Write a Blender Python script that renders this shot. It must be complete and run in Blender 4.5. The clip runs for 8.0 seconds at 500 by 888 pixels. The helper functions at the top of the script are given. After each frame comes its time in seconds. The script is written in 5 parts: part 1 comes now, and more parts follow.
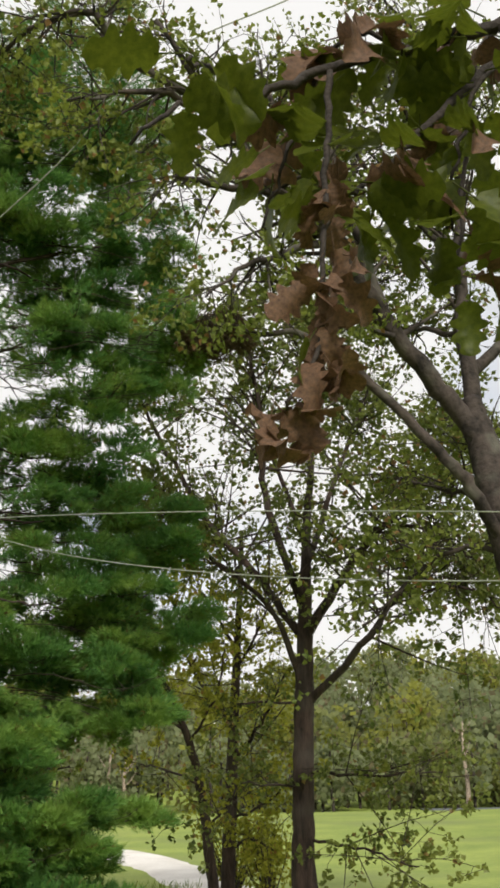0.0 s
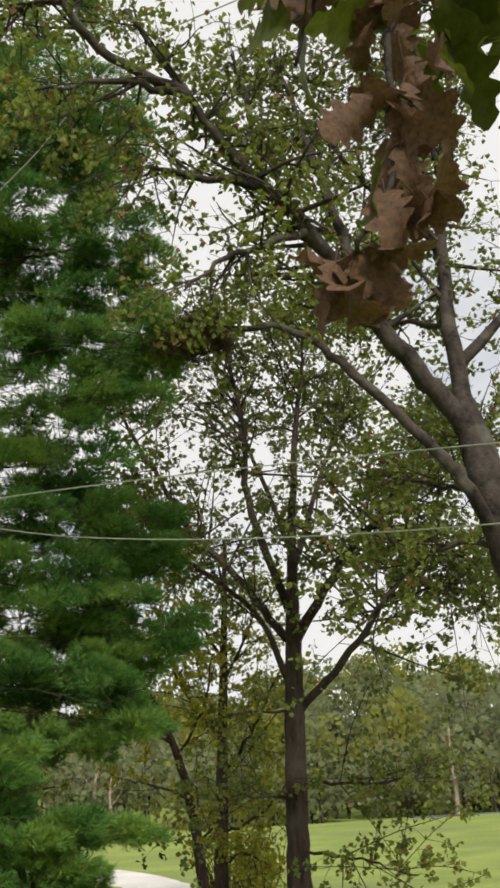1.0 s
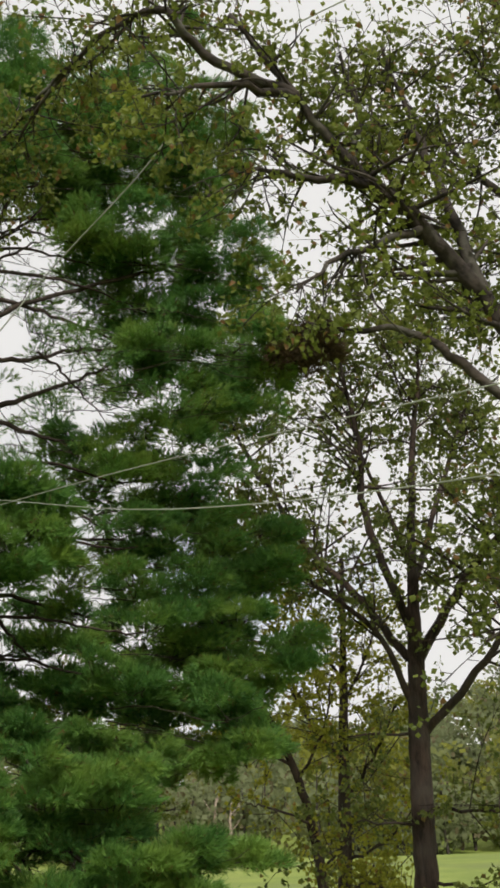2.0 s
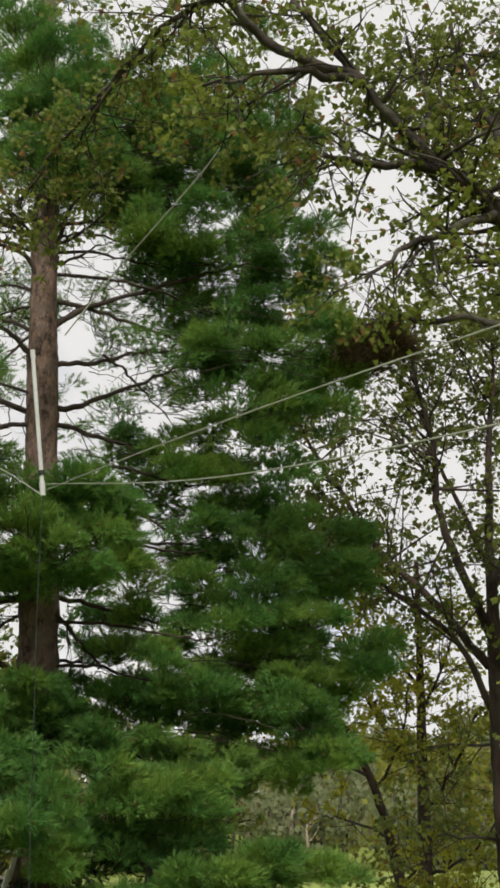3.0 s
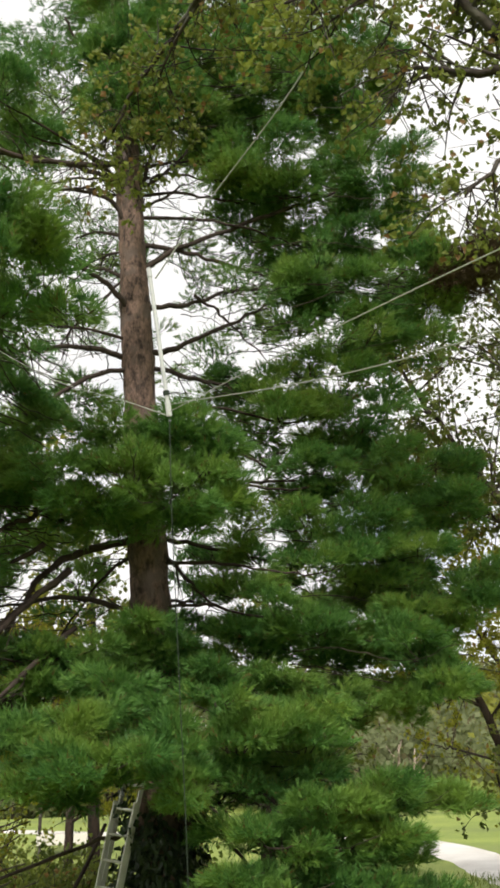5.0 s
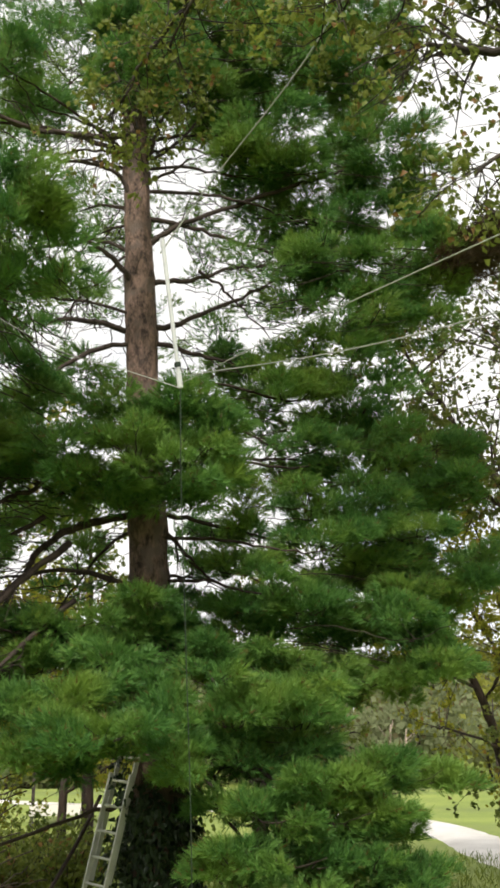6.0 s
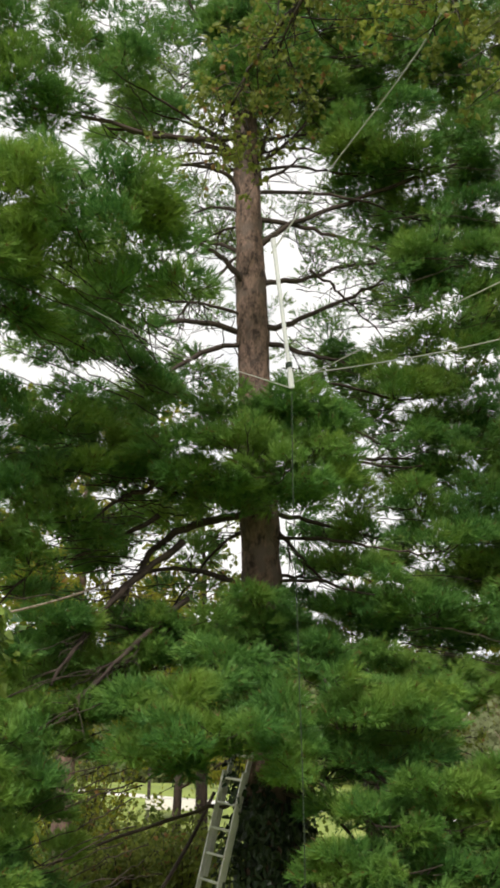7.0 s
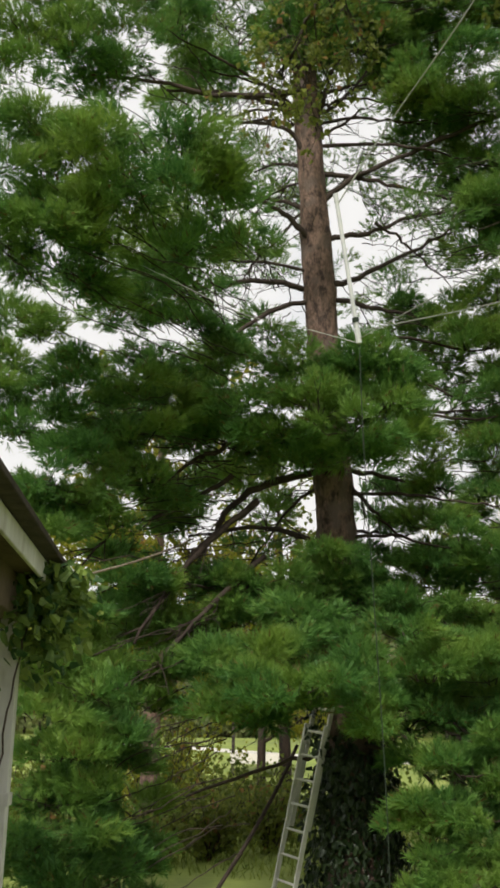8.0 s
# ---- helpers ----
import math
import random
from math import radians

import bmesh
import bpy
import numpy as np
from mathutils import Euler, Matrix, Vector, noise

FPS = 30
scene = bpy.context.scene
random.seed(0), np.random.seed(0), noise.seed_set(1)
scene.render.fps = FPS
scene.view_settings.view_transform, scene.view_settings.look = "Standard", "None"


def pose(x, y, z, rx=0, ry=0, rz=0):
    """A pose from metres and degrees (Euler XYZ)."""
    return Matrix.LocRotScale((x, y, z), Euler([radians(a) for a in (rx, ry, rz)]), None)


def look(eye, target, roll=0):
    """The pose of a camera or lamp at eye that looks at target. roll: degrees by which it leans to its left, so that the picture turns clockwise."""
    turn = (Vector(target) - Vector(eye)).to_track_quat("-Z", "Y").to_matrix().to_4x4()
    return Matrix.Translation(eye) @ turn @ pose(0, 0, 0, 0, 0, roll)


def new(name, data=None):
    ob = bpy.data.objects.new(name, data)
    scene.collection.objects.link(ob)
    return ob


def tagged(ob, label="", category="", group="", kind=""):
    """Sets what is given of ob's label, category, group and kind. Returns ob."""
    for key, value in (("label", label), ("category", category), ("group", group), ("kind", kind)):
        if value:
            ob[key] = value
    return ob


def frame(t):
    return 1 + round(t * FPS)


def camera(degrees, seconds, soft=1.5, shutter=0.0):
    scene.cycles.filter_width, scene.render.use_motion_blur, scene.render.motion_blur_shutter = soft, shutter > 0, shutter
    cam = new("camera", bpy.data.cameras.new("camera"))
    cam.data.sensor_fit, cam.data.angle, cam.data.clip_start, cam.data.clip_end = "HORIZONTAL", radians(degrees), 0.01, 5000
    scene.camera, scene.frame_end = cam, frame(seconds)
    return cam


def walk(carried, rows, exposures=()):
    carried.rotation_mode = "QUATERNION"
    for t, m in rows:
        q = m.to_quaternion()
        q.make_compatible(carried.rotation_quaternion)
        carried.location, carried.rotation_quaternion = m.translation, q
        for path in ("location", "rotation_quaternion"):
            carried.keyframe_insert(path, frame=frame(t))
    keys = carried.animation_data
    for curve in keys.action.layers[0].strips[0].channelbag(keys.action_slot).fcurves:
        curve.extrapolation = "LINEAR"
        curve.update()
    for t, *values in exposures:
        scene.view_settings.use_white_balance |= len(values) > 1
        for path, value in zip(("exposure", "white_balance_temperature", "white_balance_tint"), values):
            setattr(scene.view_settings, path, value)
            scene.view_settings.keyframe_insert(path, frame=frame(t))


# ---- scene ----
cam = camera(28.9, 8.0, soft=3.1, shutter=0.12)
PATH = [
    (0, (-0.388, 0.347, 1.96), (-0.361, 2.217, 2.667), -1.1),
    (0.5, (-0.473, 0.569, 1.956), (-0.44, 2.433, 2.68), -1.9),
    (1, (-0.483, 0.79, 1.94), (-0.407, 2.65, 2.67), -3.3),
    (1.5, (-0.471, 1.008, 1.917), (-0.516, 2.863, 2.664), -2.8),
    (1.7, (-0.491, 1.088, 1.909), (-0.587, 2.933, 2.675), -2.4),
    (2.8, (-0.563, 1.577, 1.911), (-0.8273, 3.3891, 2.7143), -0.9),
    (3, (-0.558, 1.632, 1.935), (-0.8538, 3.4379, 2.7419), -0.9),
    (3.5, (-0.638, 1.722, 1.918), (-1.0325, 3.5152, 2.7102), 0.1),
    (4, (-0.725, 1.742, 1.892), (-1.1996, 3.5156, 2.6847), 0.8),
    (4.5, (-0.736, 1.772, 1.885), (-1.2077, 3.5780, 2.6048), -2.2),
    (5.8, (-0.805, 1.773, 1.859), (-1.3, 3.585, 2.546), -0.6),
    (6, (-0.808, 1.774, 1.859), (-1.294, 3.597, 2.523), -0.6),
    (6.5, (-0.813, 1.782, 1.864), (-1.403, 3.574, 2.528), 0.6),
    (7, (-0.817, 1.799, 1.873), (-1.521, 3.55, 2.534), 1.5),
    (7.5, (-0.821, 1.779, 1.857), (-1.651, 3.481, 2.499), 1.4),
    (8, (-0.794, 1.759, 1.851), (-1.642, 3.475, 2.429), 0.8),
]
walk(cam, [(t, look(eye, target, roll)) for t, eye, target, roll in PATH], [(0.0, -0.22), (1.5, -0.38), (3.0, -0.42), (4.5, -0.16), (6.0, 0.04), (7.5, -0.14), (8.0, -0.26)])


# ---- world, sun ----
world = bpy.data.worlds.new("overcast_sky")
scene.world = world
world.use_nodes = True
wt = world.node_tree
wt.nodes.clear()
w_out = wt.nodes.new("ShaderNodeOutputWorld")
w_sky = wt.nodes.new("ShaderNodeTexSky")
w_sky.sky_type, w_sky.sun_disc = "NISHITA", False
w_sky.sun_elevation, w_sky.sun_rotation = radians(38), radians(170)
w_blue = wt.nodes.new("ShaderNodeBackground")
w_blue.inputs["Strength"].default_value = 0.15
w_cloud = wt.nodes.new("ShaderNodeBackground")
w_cloud.inputs["Color"].default_value = (1.0, 0.985, 0.965, 1)
w_cloud.inputs["Strength"].default_value = 1.12
w_co = wt.nodes.new("ShaderNodeTexCoord")
w_noise = wt.nodes.new("ShaderNodeTexNoise")
w_noise.inputs["Scale"].default_value, w_noise.inputs["Detail"].default_value = 3.2, 5
w_ramp = wt.nodes.new("ShaderNodeValToRGB")
w_ramp.color_ramp.elements[0].position, w_ramp.color_ramp.elements[1].position = 0.32, 0.47
w_ramp.color_ramp.elements[0].color = (0.5, 0.5, 0.5, 1)
w_mix = wt.nodes.new("ShaderNodeMixShader")
wt.links.new(w_co.outputs["Generated"], w_noise.inputs["Vector"])
wt.links.new(w_noise.outputs["Fac"], w_ramp.inputs["Fac"])
wt.links.new(w_ramp.outputs["Color"], w_mix.inputs["Fac"])
wt.links.new(w_sky.outputs["Color"], w_blue.inputs["Color"])
wt.links.new(w_blue.outputs["Background"], w_mix.inputs[1])
wt.links.new(w_cloud.outputs["Background"], w_mix.inputs[2])
wt.links.new(w_mix.outputs["Shader"], w_out.inputs["Surface"])

sun = new("sun", bpy.data.lights.new("sun", "SUN"))
sun.data.energy, sun.data.angle, sun.data.color = 4.2, radians(8), (1.0, 0.96, 0.88)
sun.matrix_world = look((1.5, -9.0, 7.2), (0, 0, 0))

# ---- materials ----
def material(name, low, high, rough=0.7, scale=4.0, fine=40.0, bump=0.0, through_light=0.0, island=0.0, odd=None, odd_share=0.0, stretch=(1, 1, 1), spec=0.3, metal=0.0, tint=None, tint_scale=0.6, tint_cut=(0.5, 0.7), cut=(0.45, 1.0)):
    """Two-scale noise between two colours; leaves get light through and a chance per piece of another colour."""
    m = bpy.data.materials.new(name)
    m.use_nodes = True
    t = m.node_tree
    b = t.nodes["Principled BSDF"]
    link = t.links.new
    co = t.nodes.new("ShaderNodeTexCoord")
    mp = t.nodes.new("ShaderNodeMapping")
    mp.inputs["Scale"].default_value = stretch
    link(co.outputs["Object"], mp.inputs["Vector"])
    n1 = t.nodes.new("ShaderNodeTexNoise")
    n1.inputs["Scale"].default_value, n1.inputs["Detail"].default_value = scale, 4
    n2 = t.nodes.new("ShaderNodeTexNoise")
    n2.inputs["Scale"].default_value, n2.inputs["Detail"].default_value = fine, 3
    for n in (n1, n2):
        link(mp.outputs["Vector"], n.inputs["Vector"])
    mid = t.nodes.new("ShaderNodeMath")
    mid.operation = "MULTIPLY_ADD"
    link(n2.outputs["Fac"], mid.inputs[0])
    mid.inputs[1].default_value = 0.6
    link(n1.outputs["Fac"], mid.inputs[2])
    last = mid
    geo = t.nodes.new("ShaderNodeNewGeometry")
    if island:
        add = t.nodes.new("ShaderNodeMath")
        add.operation = "MULTIPLY_ADD"
        link(geo.outputs["Random Per Island"], add.inputs[0])
        add.inputs[1].default_value = island
        link(mid.outputs[0], add.inputs[2])
        last = add
    ramp = t.nodes.new("ShaderNodeValToRGB")
    e = ramp.color_ramp.elements
    e[0].color, e[1].color = (*low, 1), (*high, 1)
    e[0].position, e[1].position = cut
    shift = t.nodes.new("ShaderNodeMath")
    shift.operation = "MULTIPLY"
    shift.inputs[1].default_value = 0.85 / (1 + 0.6 * island)
    link(last.outputs[0], shift.inputs[0])
    link(shift.outputs[0], ramp.inputs["Fac"])
    colour = ramp.outputs["Color"]
    if tint:
        n3 = t.nodes.new("ShaderNodeTexNoise")
        n3.inputs["Scale"].default_value, n3.inputs["Detail"].default_value = tint_scale, 2
        link(co.outputs["Object"], n3.inputs["Vector"])
        r3 = t.nodes.new("ShaderNodeValToRGB")
        r3.color_ramp.elements[0].position, r3.color_ramp.elements[1].position = tint_cut
        link(n3.outputs["Fac"], r3.inputs["Fac"])
        mx = t.nodes.new("ShaderNodeMix")
        mx.data_type = "RGBA"
        link(r3.outputs["Color"], mx.inputs["Factor"])
        link(colour, mx.inputs["A"])
        mx.inputs["B"].default_value = (*tint, 1)
        colour = mx.outputs["Result"]
    if odd:
        cut = t.nodes.new("ShaderNodeMath")
        cut.operation = "LESS_THAN"
        link(geo.outputs["Random Per Island"], cut.inputs[0])
        cut.inputs[1].default_value = odd_share
        mx = t.nodes.new("ShaderNodeMix")
        mx.data_type = "RGBA"
        link(cut.outputs[0], mx.inputs["Factor"])
        link(colour, mx.inputs["A"])
        mx.inputs["B"].default_value = (*odd, 1)
        colour = mx.outputs["Result"]
    link(colour, b.inputs["Base Color"])
    b.inputs["Roughness"].default_value = rough
    b.inputs["Specular IOR Level"].default_value = spec
    b.inputs["Metallic"].default_value = metal
    if bump:
        bp = t.nodes.new("ShaderNodeBump")
        bp.inputs["Strength"].default_value = bump
        bp.inputs["Distance"].default_value = 0.03
        link(mid.outputs[0], bp.inputs["Height"])
        link(bp.outputs["Normal"], b.inputs["Normal"])
    if through_light:
        tr = t.nodes.new("ShaderNodeBsdfTranslucent")
        link(colour, tr.inputs["Color"])
        mix = t.nodes.new("ShaderNodeMixShader")
        mix.inputs["Fac"].default_value = through_light
        link(b.outputs["BSDF"], mix.inputs[1])
        link(tr.outputs["BSDF"], mix.inputs[2])
        link(mix.outputs["Shader"], t.nodes["Material Output"].inputs["Surface"])
    return m


NEEDLE = material("pine_needles", (0.048, 0.145, 0.034), (0.180, 0.350, 0.075), 0.5, 1.2, 14, through_light=0.42, island=0.5, odd=(0.16, 0.12, 0.035), odd_share=0.03, tint=(0.235, 0.355, 0.062), tint_scale=1.1, tint_cut=(0.44, 0.70))
NEEDLE_DEAD = material("brown_needles", (0.07, 0.05, 0.03), (0.15, 0.10, 0.05), 0.7, 2, 14, through_light=0.2, island=0.5)
OAK_LEAF = material("oak_leaves", (0.090, 0.128, 0.022), (0.240, 0.270, 0.052), 0.5, 1.1, 12, through_light=0.5, island=0.6, odd=(0.24, 0.14, 0.05), odd_share=0.05, tint=(0.22, 0.26, 0.04), tint_scale=0.45, tint_cut=(0.5, 0.75))
OAK_LEAF_COOL = material("oak_leaves_cool", (0.085, 0.122, 0.026), (0.220, 0.250, 0.056), 0.45, 1.1, 12, through_light=0.5, island=0.6, odd=(0.20, 0.14, 0.04), odd_share=0.05, tint=(0.22, 0.24, 0.04), tint_scale=0.4, tint_cut=(0.52, 0.75))
YELLOW_LEAF = material("turning_leaves", (0.190, 0.210, 0.024), (0.430, 0.420, 0.055), 0.55, 0.9, 12, through_light=0.68, island=0.6, odd=(0.30, 0.19, 0.05), odd_share=0.025)
NEAR_LEAF = material("green_oak_leaf", (0.050, 0.070, 0.006), (0.125, 0.143, 0.014), 0.42, 9, 70, bump=0.15, through_light=0.5)
DRY_LEAF = material("dry_oak_leaf", (0.055, 0.030, 0.016), (0.195, 0.105, 0.055), 0.6, 14, 90, bump=0.3, through_light=0.2)
SHRUB_LEAF = material("shrub_leaves", (0.10, 0.15, 0.025), (0.26, 0.31, 0.06), 0.5, 0.8, 10, through_light=0.45, island=0.6)
IVY_LEAF = material("ivy_leaves", (0.012, 0.024, 0.010), (0.035, 0.060, 0.020), 0.38, 3, 14, island=0.6, through_light=0.1)
VINE_LEAF = material("vine_leaves", (0.03, 0.08, 0.02), (0.27, 0.36, 0.08), 0.45, 3, 14, island=0.9, through_light=0.4)
# far leaves: distance haze is painted in as paler, greyer colours; yellow patches are real
HAZED_WOOD_LEAF = material("haze_paled_woodland_leaves", (0.190, 0.225, 0.115), (0.300, 0.325, 0.165), 0.7, 0.06, 1.2, through_light=0.62, island=0.12, odd=(0.21, 0.18, 0.10), odd_share=0.08, tint=(0.30, 0.31, 0.06), tint_scale=0.045, tint_cut=(0.5, 0.62))
PINE_BARK = material("pine_bark", (0.036, 0.024, 0.019), (0.200, 0.130, 0.100), 0.85, 10, 34, bump=1.0, cut=(0.52, 0.80), stretch=(1, 1, 0.5), tint=(0.115, 0.085, 0.070), tint_scale=3.5, tint_cut=(0.52, 0.66))
LIMB_BARK = material("limb_bark", (0.024, 0.017, 0.014), (0.088, 0.064, 0.050), 0.85, 6, 40, bump=0.6)
TWIG_BARK = material("dark_twig_bark", (0.014, 0.011, 0.009), (0.055, 0.042, 0.034), 0.85, 20, 90, bump=0.4)
OAK_BARK = material("oak_bark", (0.012, 0.008, 0.006), (0.070, 0.046, 0.035), 0.88, 8, 26, bump=1.0, cut=(0.5, 0.86), stretch=(1, 1, 0.25), tint=(0.075, 0.062, 0.052), tint_scale=1.2)
GREY_BARK = material("grey_oak_bark", (0.013, 0.010, 0.008), (0.070, 0.054, 0.045), 0.88, 3.5, 15, bump=1.0, cut=(0.5, 0.86), tint=(0.105, 0.100, 0.080), tint_scale=2.2, tint_cut=(0.55, 0.75))
DEAD_WOOD = material("bare_wood", (0.12, 0.09, 0.065), (0.42, 0.34, 0.26), 0.8, 5, 20, bump=0.7, cut=(0.48, 0.88))
GRASS = material("lawn_grass", (0.135, 0.190, 0.028), (0.270, 0.320, 0.062), 0.8, 0.3, 6.0, bump=0.5, cut=(0.45, 0.92), tint=(0.15, 0.18, 0.05), tint_scale=0.09)
GRAVEL = material("pale_gravel", (0.50, 0.47, 0.43), (0.74, 0.71, 0.66), 0.9, 0.6, 16, bump=0.5)
ASPHALT = material("old_asphalt", (0.07, 0.08, 0.09), (0.12, 0.13, 0.15), 0.6, 0.4, 12)
WHITE_PAINT = material("weathered_white_paint", (0.44, 0.425, 0.41), (0.72, 0.705, 0.69), 0.6, 3, 30, bump=0.25, stretch=(1, 1, 0.2), tint=(0.28, 0.24, 0.20), tint_scale=4.0, tint_cut=(0.55, 0.8))
SHINGLE = material("dark_shingle", (0.025, 0.020, 0.018), (0.085, 0.065, 0.055), 0.9, 8, 60, bump=0.5)
SOFFIT = material("brown_soffit", (0.06, 0.042, 0.032), (0.15, 0.11, 0.085), 0.8, 3, 24)
PVC = material("white_plastic", (0.46, 0.47, 0.47), (0.64, 0.64, 0.63), 0.35, 8, 60, spec=0.5)
ROPE = material("pale_rope", (0.28, 0.30, 0.24), (0.42, 0.44, 0.36), 0.8, 30, 300)
CORD = material("dark_cord", (0.012, 0.020, 0.012), (0.030, 0.045, 0.028), 0.6, 20, 200)
ALUMINIUM = material("dull_aluminium", (0.52, 0.51, 0.47), (0.74, 0.73, 0.69), 0.5, 6, 60, metal=0.2, spec=0.5)
PALE_WALL = material("pale_siding", (0.55, 0.51, 0.46), (0.72, 0.68, 0.62), 0.7, 1, 12)


# ---- mesh helpers ----
def link_mesh(name, me, mat, parent=None, label=""):
    me.materials.append(mat)
    ob = new(name, me)
    if parent is not None:
        ob.parent = parent
    if label:
        ob["label"] = label
    return ob


def part(name, bm, mat, parent=None, label=""):
    me = bpy.data.meshes.new(name)
    bm.to_mesh(me)
    bm.free()
    return link_mesh(name, me, mat, parent, label)


def triangles(name, verts, tris, mat, parent=None, label="", smooth=False):
    """One mesh from an array of points and an array of triangles."""
    verts, tris = np.asarray(verts, np.float32), np.asarray(tris, np.int32)
    me = bpy.data.meshes.new(name)
    me.vertices.add(len(verts))
    me.vertices.foreach_set("co", verts.ravel())
    me.loops.add(tris.size)
    me.loops.foreach_set("vertex_index", tris.ravel())
    me.polygons.add(len(tris))
    me.polygons.foreach_set("loop_start", np.arange(0, tris.size, 3, dtype=np.int32))
    me.polygons.foreach_set("use_smooth", np.full(len(tris), smooth))
    me.update(calc_edges=True)
    me.validate()
    return link_mesh(name, me, mat, parent, label)


def thing(name, at, label, category, group="", kind=""):
    ob = new(name)
    ob.location = at
    ob.empty_display_size = 0.2
    return tagged(ob, label, category, group, kind)


class Tubes:
    """Tapered tubes gathered into one mesh."""

    def __init__(self):
        self.v, self.f, self.n = [], [], 0

    def add(self, pts, radii, sides=6, rough=0.0, rng=None):
        pts = np.asarray(pts, float)
        radii = np.asarray(radii, float)
        tang = np.gradient(pts, axis=0)
        tang /= np.linalg.norm(tang, axis=1, keepdims=True) + 1e-9
        ref = np.array([0.0, 0.0, 1.0]) if abs(tang[0][2]) < 0.85 else np.array([1.0, 0.0, 0.0])
        u = np.cross(tang, ref)
        u /= np.linalg.norm(u, axis=1, keepdims=True) + 1e-9
        w = np.cross(tang, u)
        a = np.linspace(0, 2 * np.pi, sides, endpoint=False)
        k = np.ones((len(pts), sides))
        if rough and rng is not None:
            k += rng.uniform(-rough, rough, k.shape)
        ring = pts[:, None] + (radii[:, None] * k)[..., None] * (np.cos(a)[None, :, None] * u[:, None] + np.sin(a)[None, :, None] * w[:, None])
        self.v.append(ring.reshape(-1, 3))
        i, j = np.meshgrid(np.arange(len(pts) - 1), np.arange(sides), indexing="ij")
        p, q = self.n + i * sides + j, self.n + i * sides + (j + 1) % sides
        self.f.append(np.stack([p, q, q + sides], -1).reshape(-1, 3))
        self.f.append(np.stack([p, q + sides, p + sides], -1).reshape(-1, 3))
        last = self.n + (len(pts) - 1) * sides
        self.f.append(np.array([[last, last + m, last + m + 1] for m in range(1, sides - 1)]))
        self.n += len(pts) * sides

    def done(self, name, mat, parent=None, label=""):
        return triangles(name, np.concatenate(self.v), np.concatenate(self.f), mat, parent, label, True)


def smooth_line(pts, steps=6, wobble=0.0, rng=None):
    """A curve through the points, with a small wobble."""
    p = [Vector(q) for q in pts]
    p = [p[0] * 2 - p[1]] + p + [p[-1] * 2 - p[-2]]
    out = []
    for i in range(1, len(p) - 2):
        for s in range(steps):
            t = s / steps
            a, b, c, d = p[i - 1], p[i], p[i + 1], p[i + 2]
            out.append(0.5 * ((2 * b) + (c - a) * t + (2 * a - 5 * b + 4 * c - d) * t * t + (3 * b - a - 3 * c + d) * t ** 3))
    out.append(p[-2])
    out = np.array([tuple(v) for v in out])
    if wobble and rng is not None:
        n = rng.normal(0, wobble, out.shape)
        n[0] = 0
        out = out + n
    return out


def unit(v):
    v = np.asarray(v, float)
    return v / (np.linalg.norm(v, axis=-1, keepdims=True) + 1e-9)


def spread(verts, tris, pos, axis, size, rng, face=None):
    """Copies of a small shape, its x axis along each axis, turned at random about it (or with its z to face)."""
    axis = unit(axis)
    side = unit(rng.normal(size=axis.shape)) if face is None else unit(face)
    y = unit(np.cross(side, axis))
    z = np.cross(axis, y)
    frame_ = np.stack([axis, y, z], 1)
    v = np.einsum("vk,nkj->nvj", verts, frame_) * np.asarray(size)[:, None, None] + pos[:, None]
    t = tris[None] + (np.arange(len(pos)) * len(verts))[:, None, None]
    return v.reshape(-1, 3), t.reshape(-1, 3)


def tuft_shape(rng, n=10):
    """A brush of long fine needles round a shoot that points along x."""
    v, t = [(0, 0, 0), (0.3, 0, 0), (0.55, 0, 0)], []
    for i in range(n):
        c = i % 3
        tilt, turn = radians(rng.uniform(6, 46)), rng.uniform(0, 6.283)
        ln = rng.uniform(0.7, 1.1)
        d = np.array([math.cos(tilt), math.sin(tilt) * math.cos(turn), math.sin(tilt) * math.sin(turn)])
        s = unit(np.cross(d, rng.normal(size=3))) * 0.084
        tip = np.array(v[c]) + d * ln - np.array([0, 0, 0.08])
        k = len(v)
        v += [tuple(np.array(v[c]) + s + d * 0.15), tuple(tip)]
        t.append((c, k, k + 1))
    return np.array(v), np.array(t)


def leaf_shape(lobes=3, depth=0.5, width=0.36, fold=0.12, droop=0.15):
    """A lobed leaf along x, one unit long, folded along its rib."""
    xs = np.linspace(0.12, 0.92, 2 * lobes)
    rib = [(0, 0, 0)] + [(x, 0, -droop * x * x) for x in xs] + [(1, 0, -droop)]
    v, t = list(rib), []
    for sgn in (1, -1):
        k = len(v)
        for i, x in enumerate(xs):
            w = width * math.sin(math.pi * min(1, 0.25 + 0.7 * x)) * (1.0 if i % 2 else 1.0 - depth)
            v.append((x + (0.05 if i % 2 else 0), sgn * w, fold * w / width - droop * x * x))
        n = len(xs)
        quads = [(0, 1, k)] + [(1 + i, 2 + i, k + i) for i in range(n - 1)] + [(2 + i, k + 1 + i, k + i) for i in range(n - 1)] + [(n, n + 1, k + n - 1)]
        t += quads if sgn > 0 else [q[::-1] for q in quads]
    return np.array(v), np.array(t)


